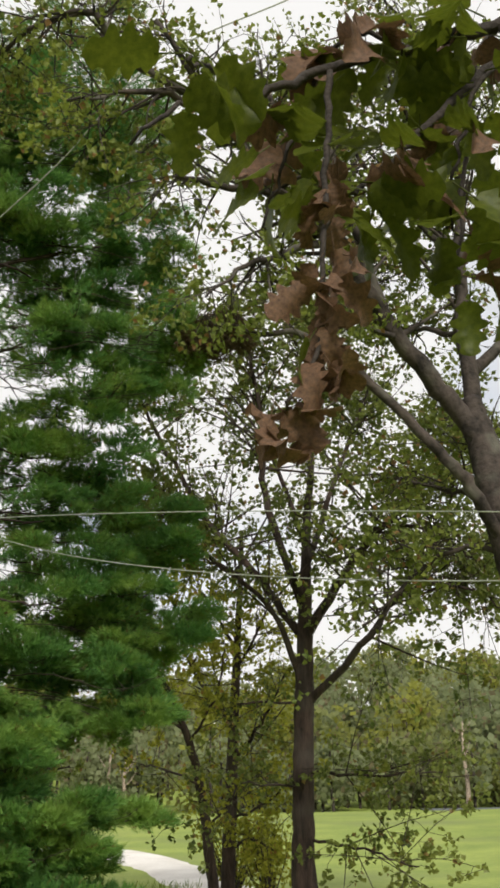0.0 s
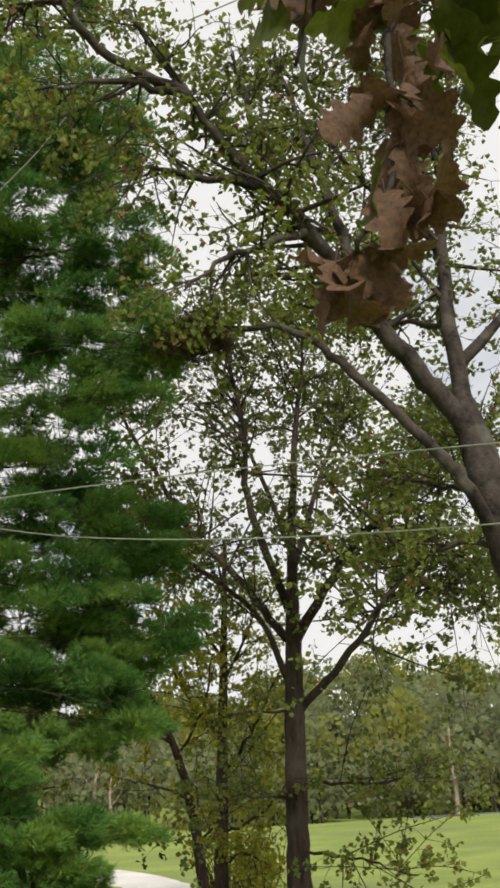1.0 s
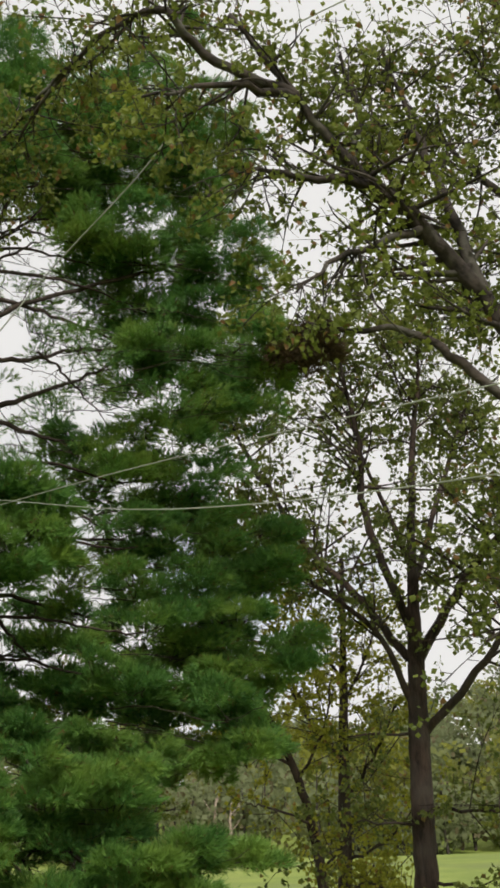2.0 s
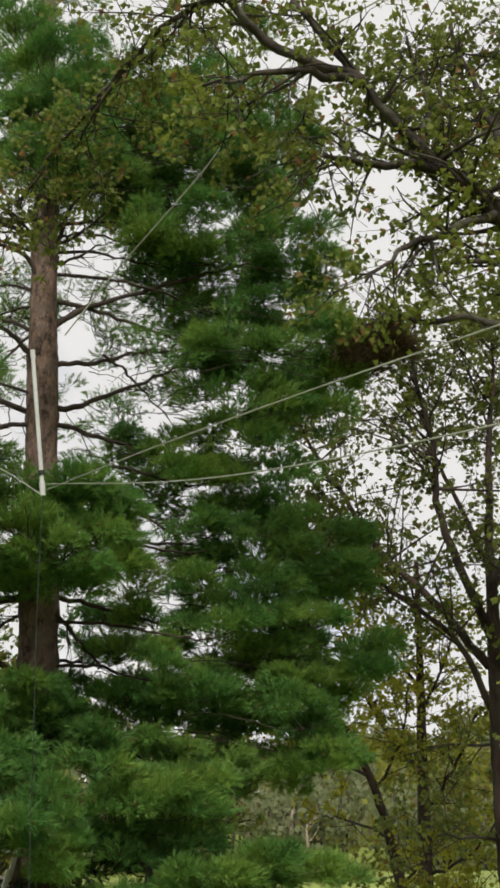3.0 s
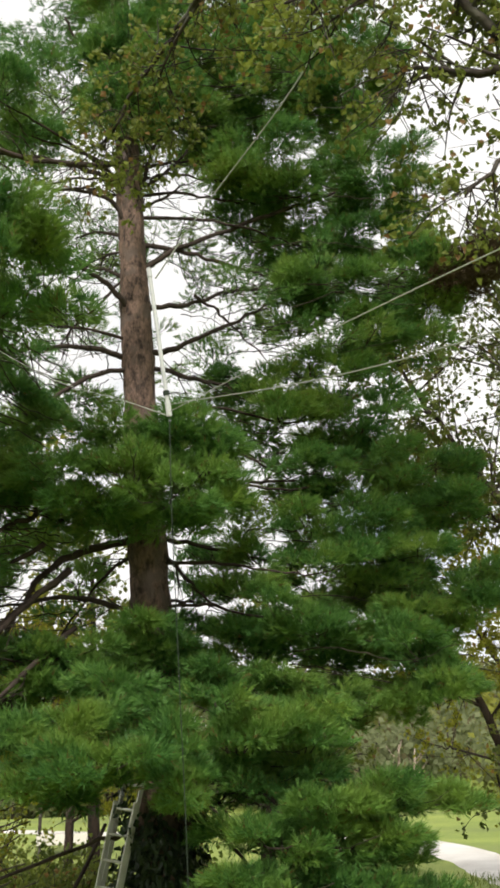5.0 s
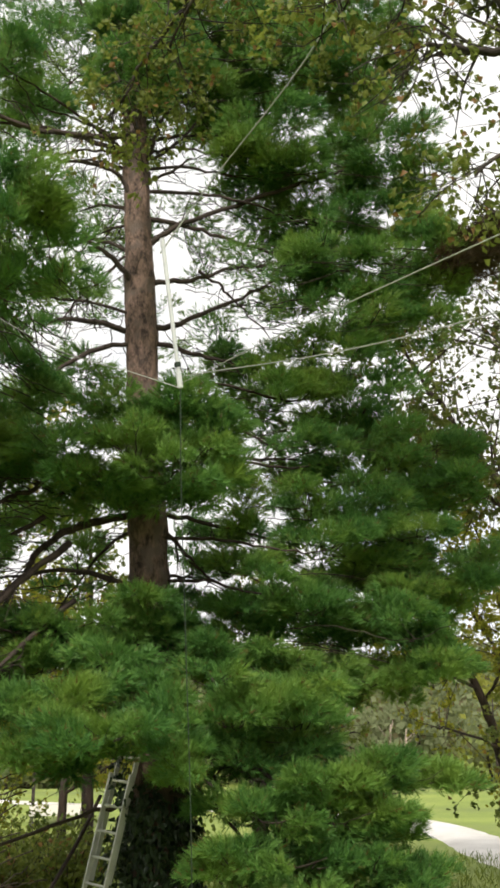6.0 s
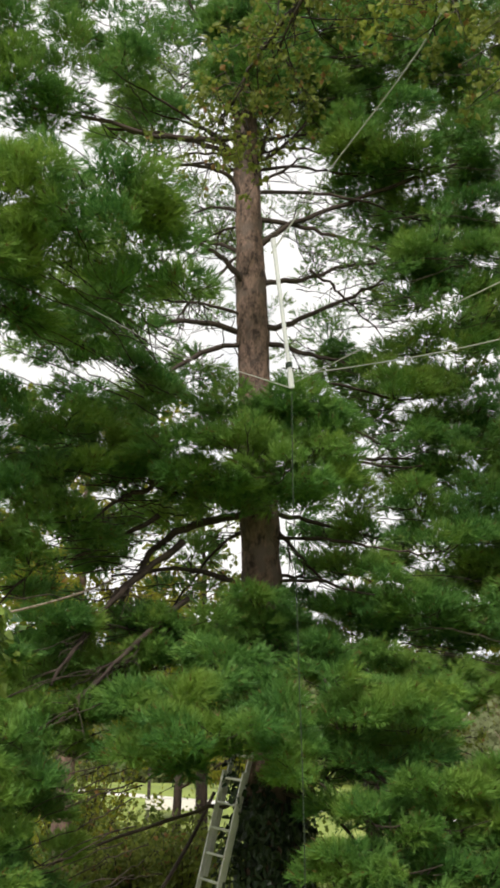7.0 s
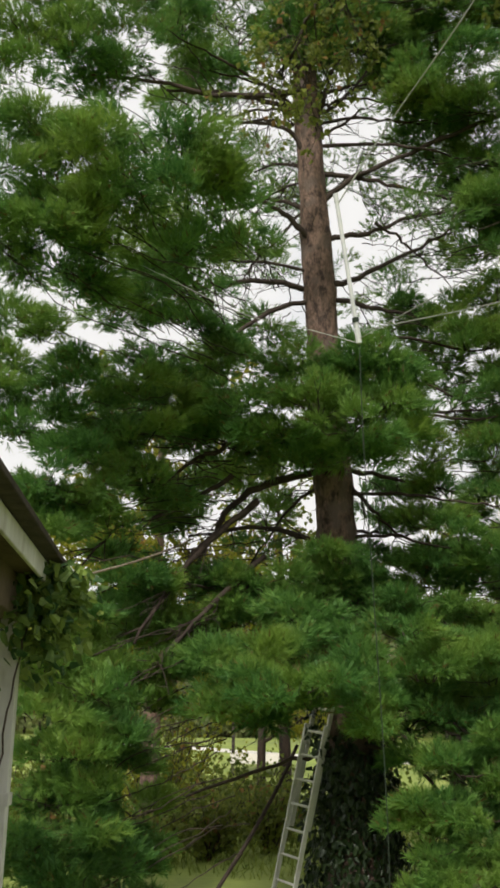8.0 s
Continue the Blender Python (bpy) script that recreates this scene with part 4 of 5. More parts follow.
LARGE_OAK_LIMBS_OUTER = [
    ([(2.85, 12.4, 9.3), (1.9, 12.6, 10.6), (1.3, 12.9, 12.0)], 0.08),
    ([(2.75, 12.2, 7.4), (3.9, 12.6, 8.6), (4.8, 12.9, 9.8)], 0.09),
    ([(0.0, 11.0, 9.7), (0.2, 11.4, 10.9), (0.0, 11.6, 12.2)], 0.06),
    ([(3.05, 12.1, 4.9), (2.6, 12.5, 5.1), (2.1, 12.7, 4.95), (1.6, 12.6, 4.5), (1.2, 12.5, 4.1)], 0.045),
    ([(2.95, 12.1, 5.4), (2.9, 12.9, 5.9), (2.3, 13.6, 6.3), (1.7, 14.0, 6.6)], 0.05),
]
LARGE_OAK_LIMBS_THIN = [
    ([(2.9, 12.1, 6.0), (3.2, 13.0, 6.8), (3.0, 14.0, 7.8)], 0.05),
    ([(2.95, 12.45, 10.1), (2.2, 11.9, 11.3), (1.5, 11.4, 12.2)], 0.05),
    ([(3.0, 12.5, 10.5), (2.6, 11.6, 11.6), (2.3, 10.8, 12.2)], 0.05),
    ([(3.3, 12.5, 12.0), (2.6, 12.3, 13.2), (1.8, 12.0, 14.0)], 0.05),
    ([(2.76, 12.3, 8.0), (2.4, 13.2, 8.6), (1.9, 14.2, 9.2), (1.5, 15.0, 9.9)], 0.05),
    ([(2.85, 12.4, 9.4), (2.3, 13.3, 9.8), (1.7, 14.3, 10.6)], 0.045),
]
big_oak = build_broadleaf("large_oak", (3.9, 12.6), [(4.1, 12.7, -0.3, 0.62), (3.9, 12.6, 1.0, 0.46), (3.5, 12.3, 3.2, 0.34), (3.04, 12.05, 5.0, 0.28), (2.79, 12.13, 6.5, 0.19), (2.72, 12.16, 7.0, 0.14)], LARGE_OAK_LIMBS_MAIN + LARGE_OAK_LIMBS_MIDDLE + LARGE_OAK_LIMBS_OUTER + LARGE_OAK_LIMBS_THIN, OAK_LEAF, GREY_BARK, "large oak with grey spreading limbs over the yard", 41, leaf=0.085, gap=0.14, per=8, bare=(2,), back=0.5, reach=1.15)


# trees behind the pine
def build_back_tree(name, x, y, height, r, mat, label, seed, low=0.25, wide=0.3, gap=0.22, bark=None):
    rng = np.random.RandomState(seed)
    z0 = ground_height(x, y)
    lean = rng.uniform(-0.03, 0.03, 2)
    trunk = [(x + lean[0] * h * height, y + lean[1] * h * height, z0 - 0.2 + h * height, r * (1.15 - h)) for h in (0, 0.12, 0.35, 0.6, 0.9)]
    limbs = []
    for k in range(9):
        h = low + (0.9 - low) * k / 8
        a = k * 2.4 + rng.uniform(-0.5, 0.5)
        ln = height * wide * (1.15 - 0.7 * h)
        p = np.array([x + lean[0] * h * height, y + lean[1] * h * height, z0 + h * height])
        d = np.array([math.cos(a), math.sin(a), 0.45])
        limbs.append(([tuple(p), tuple(p + d * ln * 0.5 + rng.normal(0, 0.1, 3)), tuple(p + d * ln + rng.normal(0, 0.15, 3))], r * 0.4 * (1.2 - h)))
    return build_broadleaf(name, (x, y), trunk, limbs, mat, bark or OAK_BARK, label, seed, leaf=0.11, gap=gap, per=12, skip=0.15)


build_back_tree("background_tree", -10.9, 18.2, 9.5, 0.19, YELLOW_LEAF, "brown-trunked tree with yellow-brown leaves behind the pine", 51, low=0.3, gap=0.12, bark=PINE_BARK)
build_back_tree("background_tree", -13.7, 28.9, 8.0, 0.14, YELLOW_LEAF, "thin tree with yellowing leaves near a pale deck", 52)
build_back_tree("background_tree", -8.2, 30.0, 9.5, 0.20, OAK_LEAF, "green and brown tree beyond the pine", 53)
build_back_tree("background_tree", -17.5, 26.0, 10.0, 0.20, YELLOW_LEAF, "turning tree beside the house yard", 54)
build_back_tree("background_tree", -10.4, 23.4, 9.0, 0.15, OAK_LEAF, "thin green and brown tree behind the pine", 57, low=0.3, gap=0.16)


def build_shrub(x, y, w, h, mat, label, seed, n=900, leaf=0.10):
    rng = np.random.RandomState(seed)
    z0 = ground_height(x, y)
    bush = thing("shrub", (x, y, z0), label, "shrub", "shrubs behind the pine")
    stems = Tubes()
    pos, axis = [], []
    for _ in range(26):
        a = rng.uniform(0, 6.283)
        e = np.array([math.cos(a) * w * rng.uniform(0.3, 1), math.sin(a) * w * rng.uniform(0.3, 1), h * rng.uniform(0.45, 1.05)])
        line = smooth_line([(0, 0, -0.1), tuple(e * 0.5 + rng.normal(0, 0.08, 3) + [0, 0, 0.1]), tuple(e)], 4)
        stems.add(line, np.linspace(0.018, 0.005, len(line)), 4)
        for _ in range(n // 26):
            g = rng.uniform(0.3, 1.05)
            p = line[min(len(line) - 1, int(g * (len(line) - 1)))]
            pos.append(p + rng.normal(0, 0.16, 3))
            axis.append(rng.normal(0, 0.6, 3) + unit(e) * 0.5)
    made = stems.done("stem_growth", LIMB_BARK, bush)
    made["kind"] = "stuff"
    tagged(many(SMALL, "leaf_foliage", pos, axis, rng.uniform(0.7, 1.3, len(pos)) * leaf, mat, bush, rng), kind="stuff")
    return bush


for i, (x, y, w, h, mat, lab) in enumerate([
        (-10.4, 21.6, 1.1, 1.7, SHRUB_LEAF, "bright yellow-green sunlit shrub"), (-11.2, 19.0, 1.1, 2.8, OAK_LEAF, "tall olive-green shrub under the pine"), (-12.2, 21.2, 1.2, 2.8, YELLOW_LEAF, "tall yellowing shrub under the trees"), (-14.0, 24.6, 1.5, 3.2, OAK_LEAF, "tall olive-green shrub beside the lawn"), (-12.3, 23.0, 1.3, 1.5, SHRUB_LEAF, "bright yellow-green sunlit shrub"),
        (-9.3, 24.5, 1.2, 1.3, SHRUB_LEAF, "low light-green shrub on the lawn"), (-11.6, 19.4, 1.0, 2.2, YELLOW_LEAF, "loose shrub with browning leaves"),
        (-13.6, 20.5, 1.4, 2.6, OAK_LEAF, "dull green shrub under trees"), (-9.0, 17.0, 0.7, 1.0, OAK_LEAF, "dull green shrub under trees"),
        (-7.0, 33.0, 1.5, 2.4, YELLOW_LEAF, "yellow-brown shrub beside the gravel drive"),
        (-0.6, 25.6, 1.2, 2.6, YELLOW_LEAF, "yellow-leaved undergrowth round thin trunks"), (0.2, 24.2, 0.9, 2.0, YELLOW_LEAF, "yellow-leaved undergrowth round thin trunks"),
        (-9.9, 19.2, 1.0, 1.5, OAK_LEAF, "dull green shrub under trees"), (-12.0, 16.2, 0.9, 1.4, OAK_LEAF, "dull green shrub under trees"), (-6.6, 17.6, 0.8, 0.9, OAK_LEAF, "dull green shrub under trees"),
        (-8.6, 18.6, 0.9, 1.1, OAK_LEAF, "dull green shrub under trees"), (-12.4, 17.0, 1.2, 1.8, OAK_LEAF, "dull green shrub under trees"), (-14.5, 18.6, 1.3, 2.4, SHRUB_LEAF, "bright yellow-green sunlit shrub"),
        (-7.4, 20.4, 1.0, 1.2, SHRUB_LEAF, "low light-green shrub on the lawn"), (-3.9, 18.4, 0.8, 0.9, OAK_LEAF, "dull green shrub under trees"), (-9.4, 15.9, 0.8, 0.8, OAK_LEAF, "dull green shrub under trees")]):
    build_shrub(x, y, w, h, mat, lab, 70 + i, 1000)


# ---- far woods ----
def build_woods():
    rng = np.random.RandomState(91)
    trunks = Tubes()
    pos, axis, size = [], [], []

    def tree(x, y, h, w, n, leaf, low=0.25):
        z0 = ground_height(x, y)
        trunks.add([(x, y, z0 - 0.3), (x + rng.uniform(-0.3, 0.3), y, z0 + h * 0.5), (x + rng.uniform(-0.4, 0.4), y, z0 + h * 0.9)], [0.16, 0.12, 0.05], 5)
        lumps = rng.normal(size=(7, 3)) * np.array([w * 0.42, w * 0.42, h * 0.2]) + np.array([0, 0, h * (0.55 + low * 0.4)])
        for _ in range(n):
            c = lumps[rng.randint(7)]
            d = unit(rng.normal(size=3)) * w * 0.42 * rng.uniform(0.55, 1.05)
            pos.append(np.array([x, y, z0]) + c + d * np.array([1, 1, 0.8]))
            axis.append(rng.normal(size=3))
            size.append(leaf * rng.uniform(0.6, 1.4))

    for _ in range(255):
        b, d = radians(rng.uniform(-19, 42)), rng.uniform(103, 195)
        tree(-math.sin(b) * d, math.cos(b) * d, rng.uniform(7, 12), rng.uniform(3.5, 5.8), 400, 0.72)
    for _ in range(150):
        b, d = radians(rng.uniform(-22, 44)), rng.uniform(95, 109)
        tree(-math.sin(b) * d, math.cos(b) * d, rng.uniform(3.5, 8.5), rng.uniform(2.8, 4.6), 230, 0.6, 0.0)
    woods = new("far_woods")
    tagged(woods, "hazy green woods with yellow patches covering the hill", "woods", kind="stuff")
    tagged(trunks.done("trunks", GREY_BARK, woods), kind="stuff")
    # the haze over these crowns is only in their leaf colour
    tagged(many(BLOB, "leaf_foliage", pos, axis, size, HAZED_WOOD_LEAF, woods, rng), kind="stuff")


build_woods()


def build_bare_trunk(x, y, h, seed):
    rng = np.random.RandomState(seed)
    z0 = ground_height(x, y)
    snag = thing("dead_tree", (x, y, z0), "pale bare tree trunk at the edge of woods", "tree")
    t = Tubes()
    t.add([(0, 0, -0.3), (0.1, 0, h * 0.3), (-0.05, 0, h * 0.65), (0.12, 0, h)], [0.24, 0.2, 0.14, 0.05], 8)
    t.done("trunk", DEAD_WOOD, snag)
    for k in range(4):
        b = Tubes()
        a, z = rng.uniform(0, 6.28), h * rng.uniform(0.5, 0.9)
        b.add([(0, 0, z), (math.cos(a) * 0.6, math.sin(a) * 0.6, z + 0.5), (math.cos(a) * 1.1, math.sin(a) * 1.1, z + 1.3)], [0.06, 0.045, 0.02], 5)
        b.done("limb", DEAD_WOOD, snag)


build_bare_trunk(19.6, 91.5, 7.5, 3)
build_bare_trunk(-11.5, 97.5, 5.0, 4)
build_bare_trunk(-13.0, 98.0, 5.5, 5)


# ---- ivy on the pine ----
def build_ivy():
    rng = np.random.RandomState(61)
    ivy = thing("ivy", (*PINE_AT, 0), "dark ivy covering the base of a pine trunk", "ivy")
    off = np.array([*PINE_AT, 0.0])
    stems = Tubes()
    for k in range(9):
        a = k * 0.7
        pts = []
        for z in np.linspace(-0.1, 2.0, 9):
            c = pine_axis(z) - off
            r = pine_radius(z) + 0.02
            pts.append(c + np.array([math.cos(a + 0.4 * math.sin(z * 3 + k)) * r, math.sin(a + 0.4 * math.sin(z * 3 + k)) * r, 0]))
        stems.add(pts, [0.014] * 9, 5)
    made = stems.done("stem_growth", LIMB_BARK, ivy)
    made["kind"] = "stuff"
    n = 4200
    a = rng.uniform(0, 6.283, n)
    top = 1.95 + 0.30 * np.sin(a * 2 + 0.7) + 0.22 * np.sin(a * 5 + 2)
    z = rng.uniform(0.0, 1.0, n) ** 0.85 * top + rng.normal(0, 0.07, n)
    lump = 0.15 + 0.08 * np.sin(a * 3 + z * 4) + 0.06 * np.sin(z * 7 + a * 2) + 0.05 * (2 - z)
    cen = np.array([pine_axis(v) for v in z]) - off
    r = np.array([pine_radius(v) for v in z]) + lump * rng.uniform(0.2, 1.45, n)
    out = np.stack([np.cos(a), np.sin(a), 0 * a], 1)
    pos = cen + out * r[:, None]
    axis = out * 0.4 + rng.normal(0, 0.4, (n, 3)) - np.array([0, 0, 0.7])
    tagged(many(LEAVES, "leaf_foliage", pos, axis, rng.uniform(0.06, 0.11, n), IVY_LEAF, ivy, rng, face=out + rng.normal(0, 0.4, (n, 3))), kind="stuff")


build_ivy()


# ---- ladder ----
def box_bm(sx, sy, sz, bevel=0.0):
    bm = bmesh.new()
    bmesh.ops.create_cube(bm, size=1)
    bmesh.ops.scale(bm, vec=(sx, sy, sz), verts=bm.verts)
    if bevel:
        bmesh.ops.bevel(bm, geom=bm.edges[:], offset=bevel, segments=2, affect="EDGES")
    return bm


def build_ladder():
    base = Vector((-6.31, 13.75, 0.0))
    top = Vector((-5.64, 14.02, 2.5))
    across = Vector((0.34, -0.18, 0.0)).normalized()
    up = (top - base).normalized()
    face = across.cross(up).normalized()
    m = Matrix((across, face, up)).transposed().to_4x4()
    m.translation = base
    ladder = thing("extension_ladder", base, "worn aluminium extension ladder leaning against a pine", "ladder")
    ladder.matrix_world = m
    total = (top - base).length

    def section(name, width, z0, z1, depth, first, rung_offset):
        frame_ = new(name)
        frame_.parent = ladder
        for x in (0, width):
            bm = box_bm(0.028, 0.066, z1 - z0, 0.004)
            bmesh.ops.translate(bm, vec=(x, depth, (z0 + z1) / 2), verts=bm.verts)
            part("rail", bm, ALUMINIUM, frame_)
            cap = box_bm(0.036, 0.074, 0.05, 0.006)
            bmesh.ops.translate(cap, vec=(x, depth, z1 - 0.02 if first else z0 + 0.02), verts=cap.verts)
            part("end_cap", cap, SOFFIT, frame_)
        z = z0 + rung_offset
        while z < z1 - 0.05:
            bm = bmesh.new()
            bmesh.ops.create_cone(bm, cap_ends=True, segments=10, radius1=0.016, radius2=0.016, depth=width - 0.02, matrix=Matrix.Translation((width / 2, depth, z)) @ Matrix.Rotation(radians(90), 4, "Y"))
            part("rung", bm, ALUMINIUM, frame_)
            z += 0.305

    section("base_section", 0.40, 0.0, total * 0.8, 0.0, False, 0.16)
    section("fly_section", 0.355, 0.80, total, -0.075, True, 0.275)
    return ladder


build_ladder()


def rope(name, pts, r, mat, label, category, sides=6):
    t = Tubes()
    line = smooth_line(pts, 14)
    t.add(line, [r] * len(line), sides)
    return tagged(t.done(name, mat), label, category)


rope("fallen_branch", [(-6.36, 14.62, 1.75), (-6.46, 14.25, 1.25), (-6.62, 13.7, 0.62), (-6.85, 13.1, -0.05)], 0.026, LIMB_BARK, "dark dead branch leaning under the pine", "branch")

# ---- hanging pipe and its lines ----
PIPE_TOP, PIPE_END = Vector((-2.021, 4.983, 3.942)), Vector((-1.980, 5.116, 3.338))


def build_pipe():
    pipe = thing("plastic_pipe", PIPE_END, "slim white plastic pipe hanging from rope lines", "pipe")
    d = PIPE_TOP - PIPE_END
    m = d.to_track_quat("Z", "Y").to_matrix().to_4x4()
    ln = d.length
    for name, r0, z0, z1, mat in (("tube", 0.0085, 0.05, ln - 0.03, PVC), ("top_cap", 0.0105, ln - 0.04, ln, PVC), ("bottom_cap", 0.0115, 0.0, 0.06, PVC), ("clamp", 0.0135, 0.085, 0.105, CORD)):
        bm = bmesh.new()
        bmesh.ops.create_cone(bm, cap_ends=True, segments=18, radius1=r0, radius2=r0 * 0.98, depth=z1 - z0, matrix=m @ Matrix.Translation((0, 0, (z0 + z1) / 2)))
        bmesh.ops.bevel(bm, geom=[e for e in bm.edges if len(e.link_faces) == 2 and e.calc_face_angle(0) > 1], offset=0.002, segments=2, affect="EDGES")
        part(name, bm, mat, pipe)


build_pipe()


def slack(a, b, sag):
    """Points of a line hung between two places."""
    a, b = Vector(a), Vector(b)
    return [tuple(a.lerp(b, k / 6) - Vector((0, 0, 4 * sag * (k / 6) * (1 - k / 6)))) for k in range(7)]


rope("rope", slack(PIPE_END + Vector((0, 0, 0.02)), (2.232, 0.028, 1.715), -0.085), 0.0017, ROPE, "pale thin taut rope tied to a hanging pipe", "rope")
rope("rope", slack(PIPE_END + Vector((0, 0, 0.05)), (4.298, -2.688, 2.517), 0.74), 0.0017, ROPE, "pale thin sagging rope tied to a hanging pipe", "rope")
rope("rope", [tuple(PIPE_END), (-2.58, 6.0, 3.86), (-3.53, 7.1, 4.59), (-5.25, 9.0, 6.05), (-6.95, 10.9, 7.5)], 0.0022, ROPE, "pale thin rope tied to a hanging pipe", "rope")
rope("cord", [tuple(PIPE_END), (-1.975, 5.13, 2.9), (-1.955, 5.15, 2.3), (-1.93, 5.17, 1.4), (-1.95, 5.2, 0.0)], 0.0017, CORD, "thin dark cord hanging from a pipe", "cord")
rope("rope", [(-5.55, 14.25, 9.7), (-4.73, 14.17, 10.75), (-3.1, 13.1, 11.6), (-1.53, 12.03, 12.59), (0.6, 11.8, 13.6)], 0.012, ROPE, "pale taut rope running up from a pine into an oak", "rope")
rope("cable", [(-5.0, 7.36, 2.9), (-5.98, 9.7, 3.47), (-6.97, 12.05, 4.08), (-7.2, 13.0, 4.4)], 0.011, DEAD_WOOD, "pale cable from the house eave to a pine limb", "cable")


# ---- house corner ----
def build_house():
    a = Vector((-5.07, 7.31, 3.0))
    run = Vector((0.503, -0.864, 0)).normalized()
    inn = Vector((-0.864, -0.503, 0)).normalized()
    m = Matrix((run, inn, Vector((0, 0, 1)))).transposed().to_4x4()
    m.translation = Vector((a.x, a.y, 0))
    house = thing("house", (a.x, a.y, 0), "old house porch with weathered white trim", "house")
    house.matrix_world = m
    ln = 6.0

    def block(name, x0, x1, y0, y1, z0, z1, mat, label="", bevel=0.004):
        bm = box_bm(x1 - x0, y1 - y0, z1 - z0, bevel)
        bmesh.ops.translate(bm, vec=((x0 + x1) / 2, (y0 + y1) / 2, (z0 + z1) / 2), verts=bm.verts)
        return part(name, bm, mat, house, label)

    block("fascia", 0.0, ln, 0.0, 0.025, 2.82, 2.955, WHITE_PAINT, "peeling white fascia board")
    block("end_fascia", 0.0, 0.025, 0.027, 2.6, 2.82, 2.955, WHITE_PAINT)
    block("soffit", 0.03, ln, 0.03, 2.6, 2.87, 2.90, SOFFIT)
    block("beam", 0.03, ln, 0.19, 0.33, 2.60, 2.868, SOFFIT)
    for k in range(2):
        x = 0.05 + k * 4.0
        block("post", x, x + 0.12, 0.20, 0.32, 0.0, 2.60, WHITE_PAINT, "weathered white porch post")
        block("post_sleeve", x - 0.015, x + 0.135, 0.185, 0.335, 0.0, 2.34, WHITE_PAINT)
        block("post_trim", x - 0.03, x + 0.15, 0.17, 0.35, 1.40, 1.48, WHITE_PAINT)
    block("porch_floor", 0.0, ln, 0.36, 2.6, 0.0, 0.16, SOFFIT)
    block("wall", 0.1, ln, 2.6, 2.8, 0.0, 5.2, PALE_WALL)
    # sloping roof with rows of shingles
    for k in range(9):
        bm = box_bm(ln + 0.16, 0.34, 0.028, 0.004)
        rise = 0.42
        bmesh.ops.rotate(bm, cent=(0, 0, 0), matrix=Matrix.Rotation(math.atan(rise) - 0.05, 3, "X"), verts=bm.verts)
        y = 0.07 + k * 0.28
        bmesh.ops.translate(bm, vec=(ln / 2 - 0.08, y, 2.985 + (y + 0.08) * rise), verts=bm.verts)
        part("shingle_row", bm, SHINGLE, house)
    block("roof_edge", -0.09, ln, -0.10, -0.002, 2.958, 3.0, SHINGLE, "dark worn shingle edge")
    return m


HOUSE_M = build_house()


def build_vine():
    rng = np.random.RandomState(63)
    vine = thing("vine", (HOUSE_M @ Vector((0.3, 0.3, 0.16))), "light-green leafy vine climbing the porch corner", "vine")
    stem = Tubes()
    o = np.array(vine.location)

    def w(x, y, z):
        return np.array(HOUSE_M @ Vector((x, y, z))) - o

    line = smooth_line([w(0.3, 0.2, 0.16), w(0.34, 0.22, 1.2), w(0.26, 0.2, 2.2), w(0.2, 0.05, 2.75), w(0.05, -0.05, 2.95)], 8, 0.01, rng)
    stem.add(line, np.linspace(0.008, 0.005, len(line)), 6)
    stem.done("stem", LIMB_BARK, vine)
    pos, axis = [], []
    for _ in range(2000):
        x, z = rng.normal(0.10, 0.20), 2.95 - abs(rng.normal(0, 0.28))
        y = rng.normal(0.04, 0.13)
        pos.append(w(x, y, z))
        axis.append(rng.normal(0, 0.5, 3) + np.array([0.2, 0.2, -0.5]))
    tagged(many(LEAVES, "leaf_foliage", pos, axis, rng.uniform(0.05, 0.10, len(pos)), VINE_LEAF, vine, rng), kind="stuff")


build_vine()


# ---- pale deck seen far under the boughs ----
def build_deck():
    deck = thing("far_deck", (-20.5, 43.0, ground_height(-20.5, 43.0)), "pale far deck with posts beyond the shrubs", "deck")
    deck.rotation_euler = (0, 0, radians(24))

    def block(name, x0, x1, y0, y1, z0, z1, mat):
        bm = box_bm(x1 - x0, y1 - y0, z1 - z0, 0.02)
        bmesh.ops.translate(bm, vec=((x0 + x1) / 2, (y0 + y1) / 2, (z0 + z1) / 2), verts=bm.verts)
        part(name, bm, mat, deck)

    block("platform", -1.3, 1.3, 0, 3, 0.5, 0.95, PALE_WALL)
    for k in range(3):
        x = -1.25 + k * 1.18
        block("post", x, x + 0.14, 0.1, 0.24, 0.96, 2.9, GREY_BARK)
        block("leg", x, x + 0.14, 0.1, 0.24, -0.5, 0.5, GREY_BARK)
    block("roof", -1.5, 1.5, -0.3, 3.4, 2.9, 3.05, SHINGLE)


build_deck()


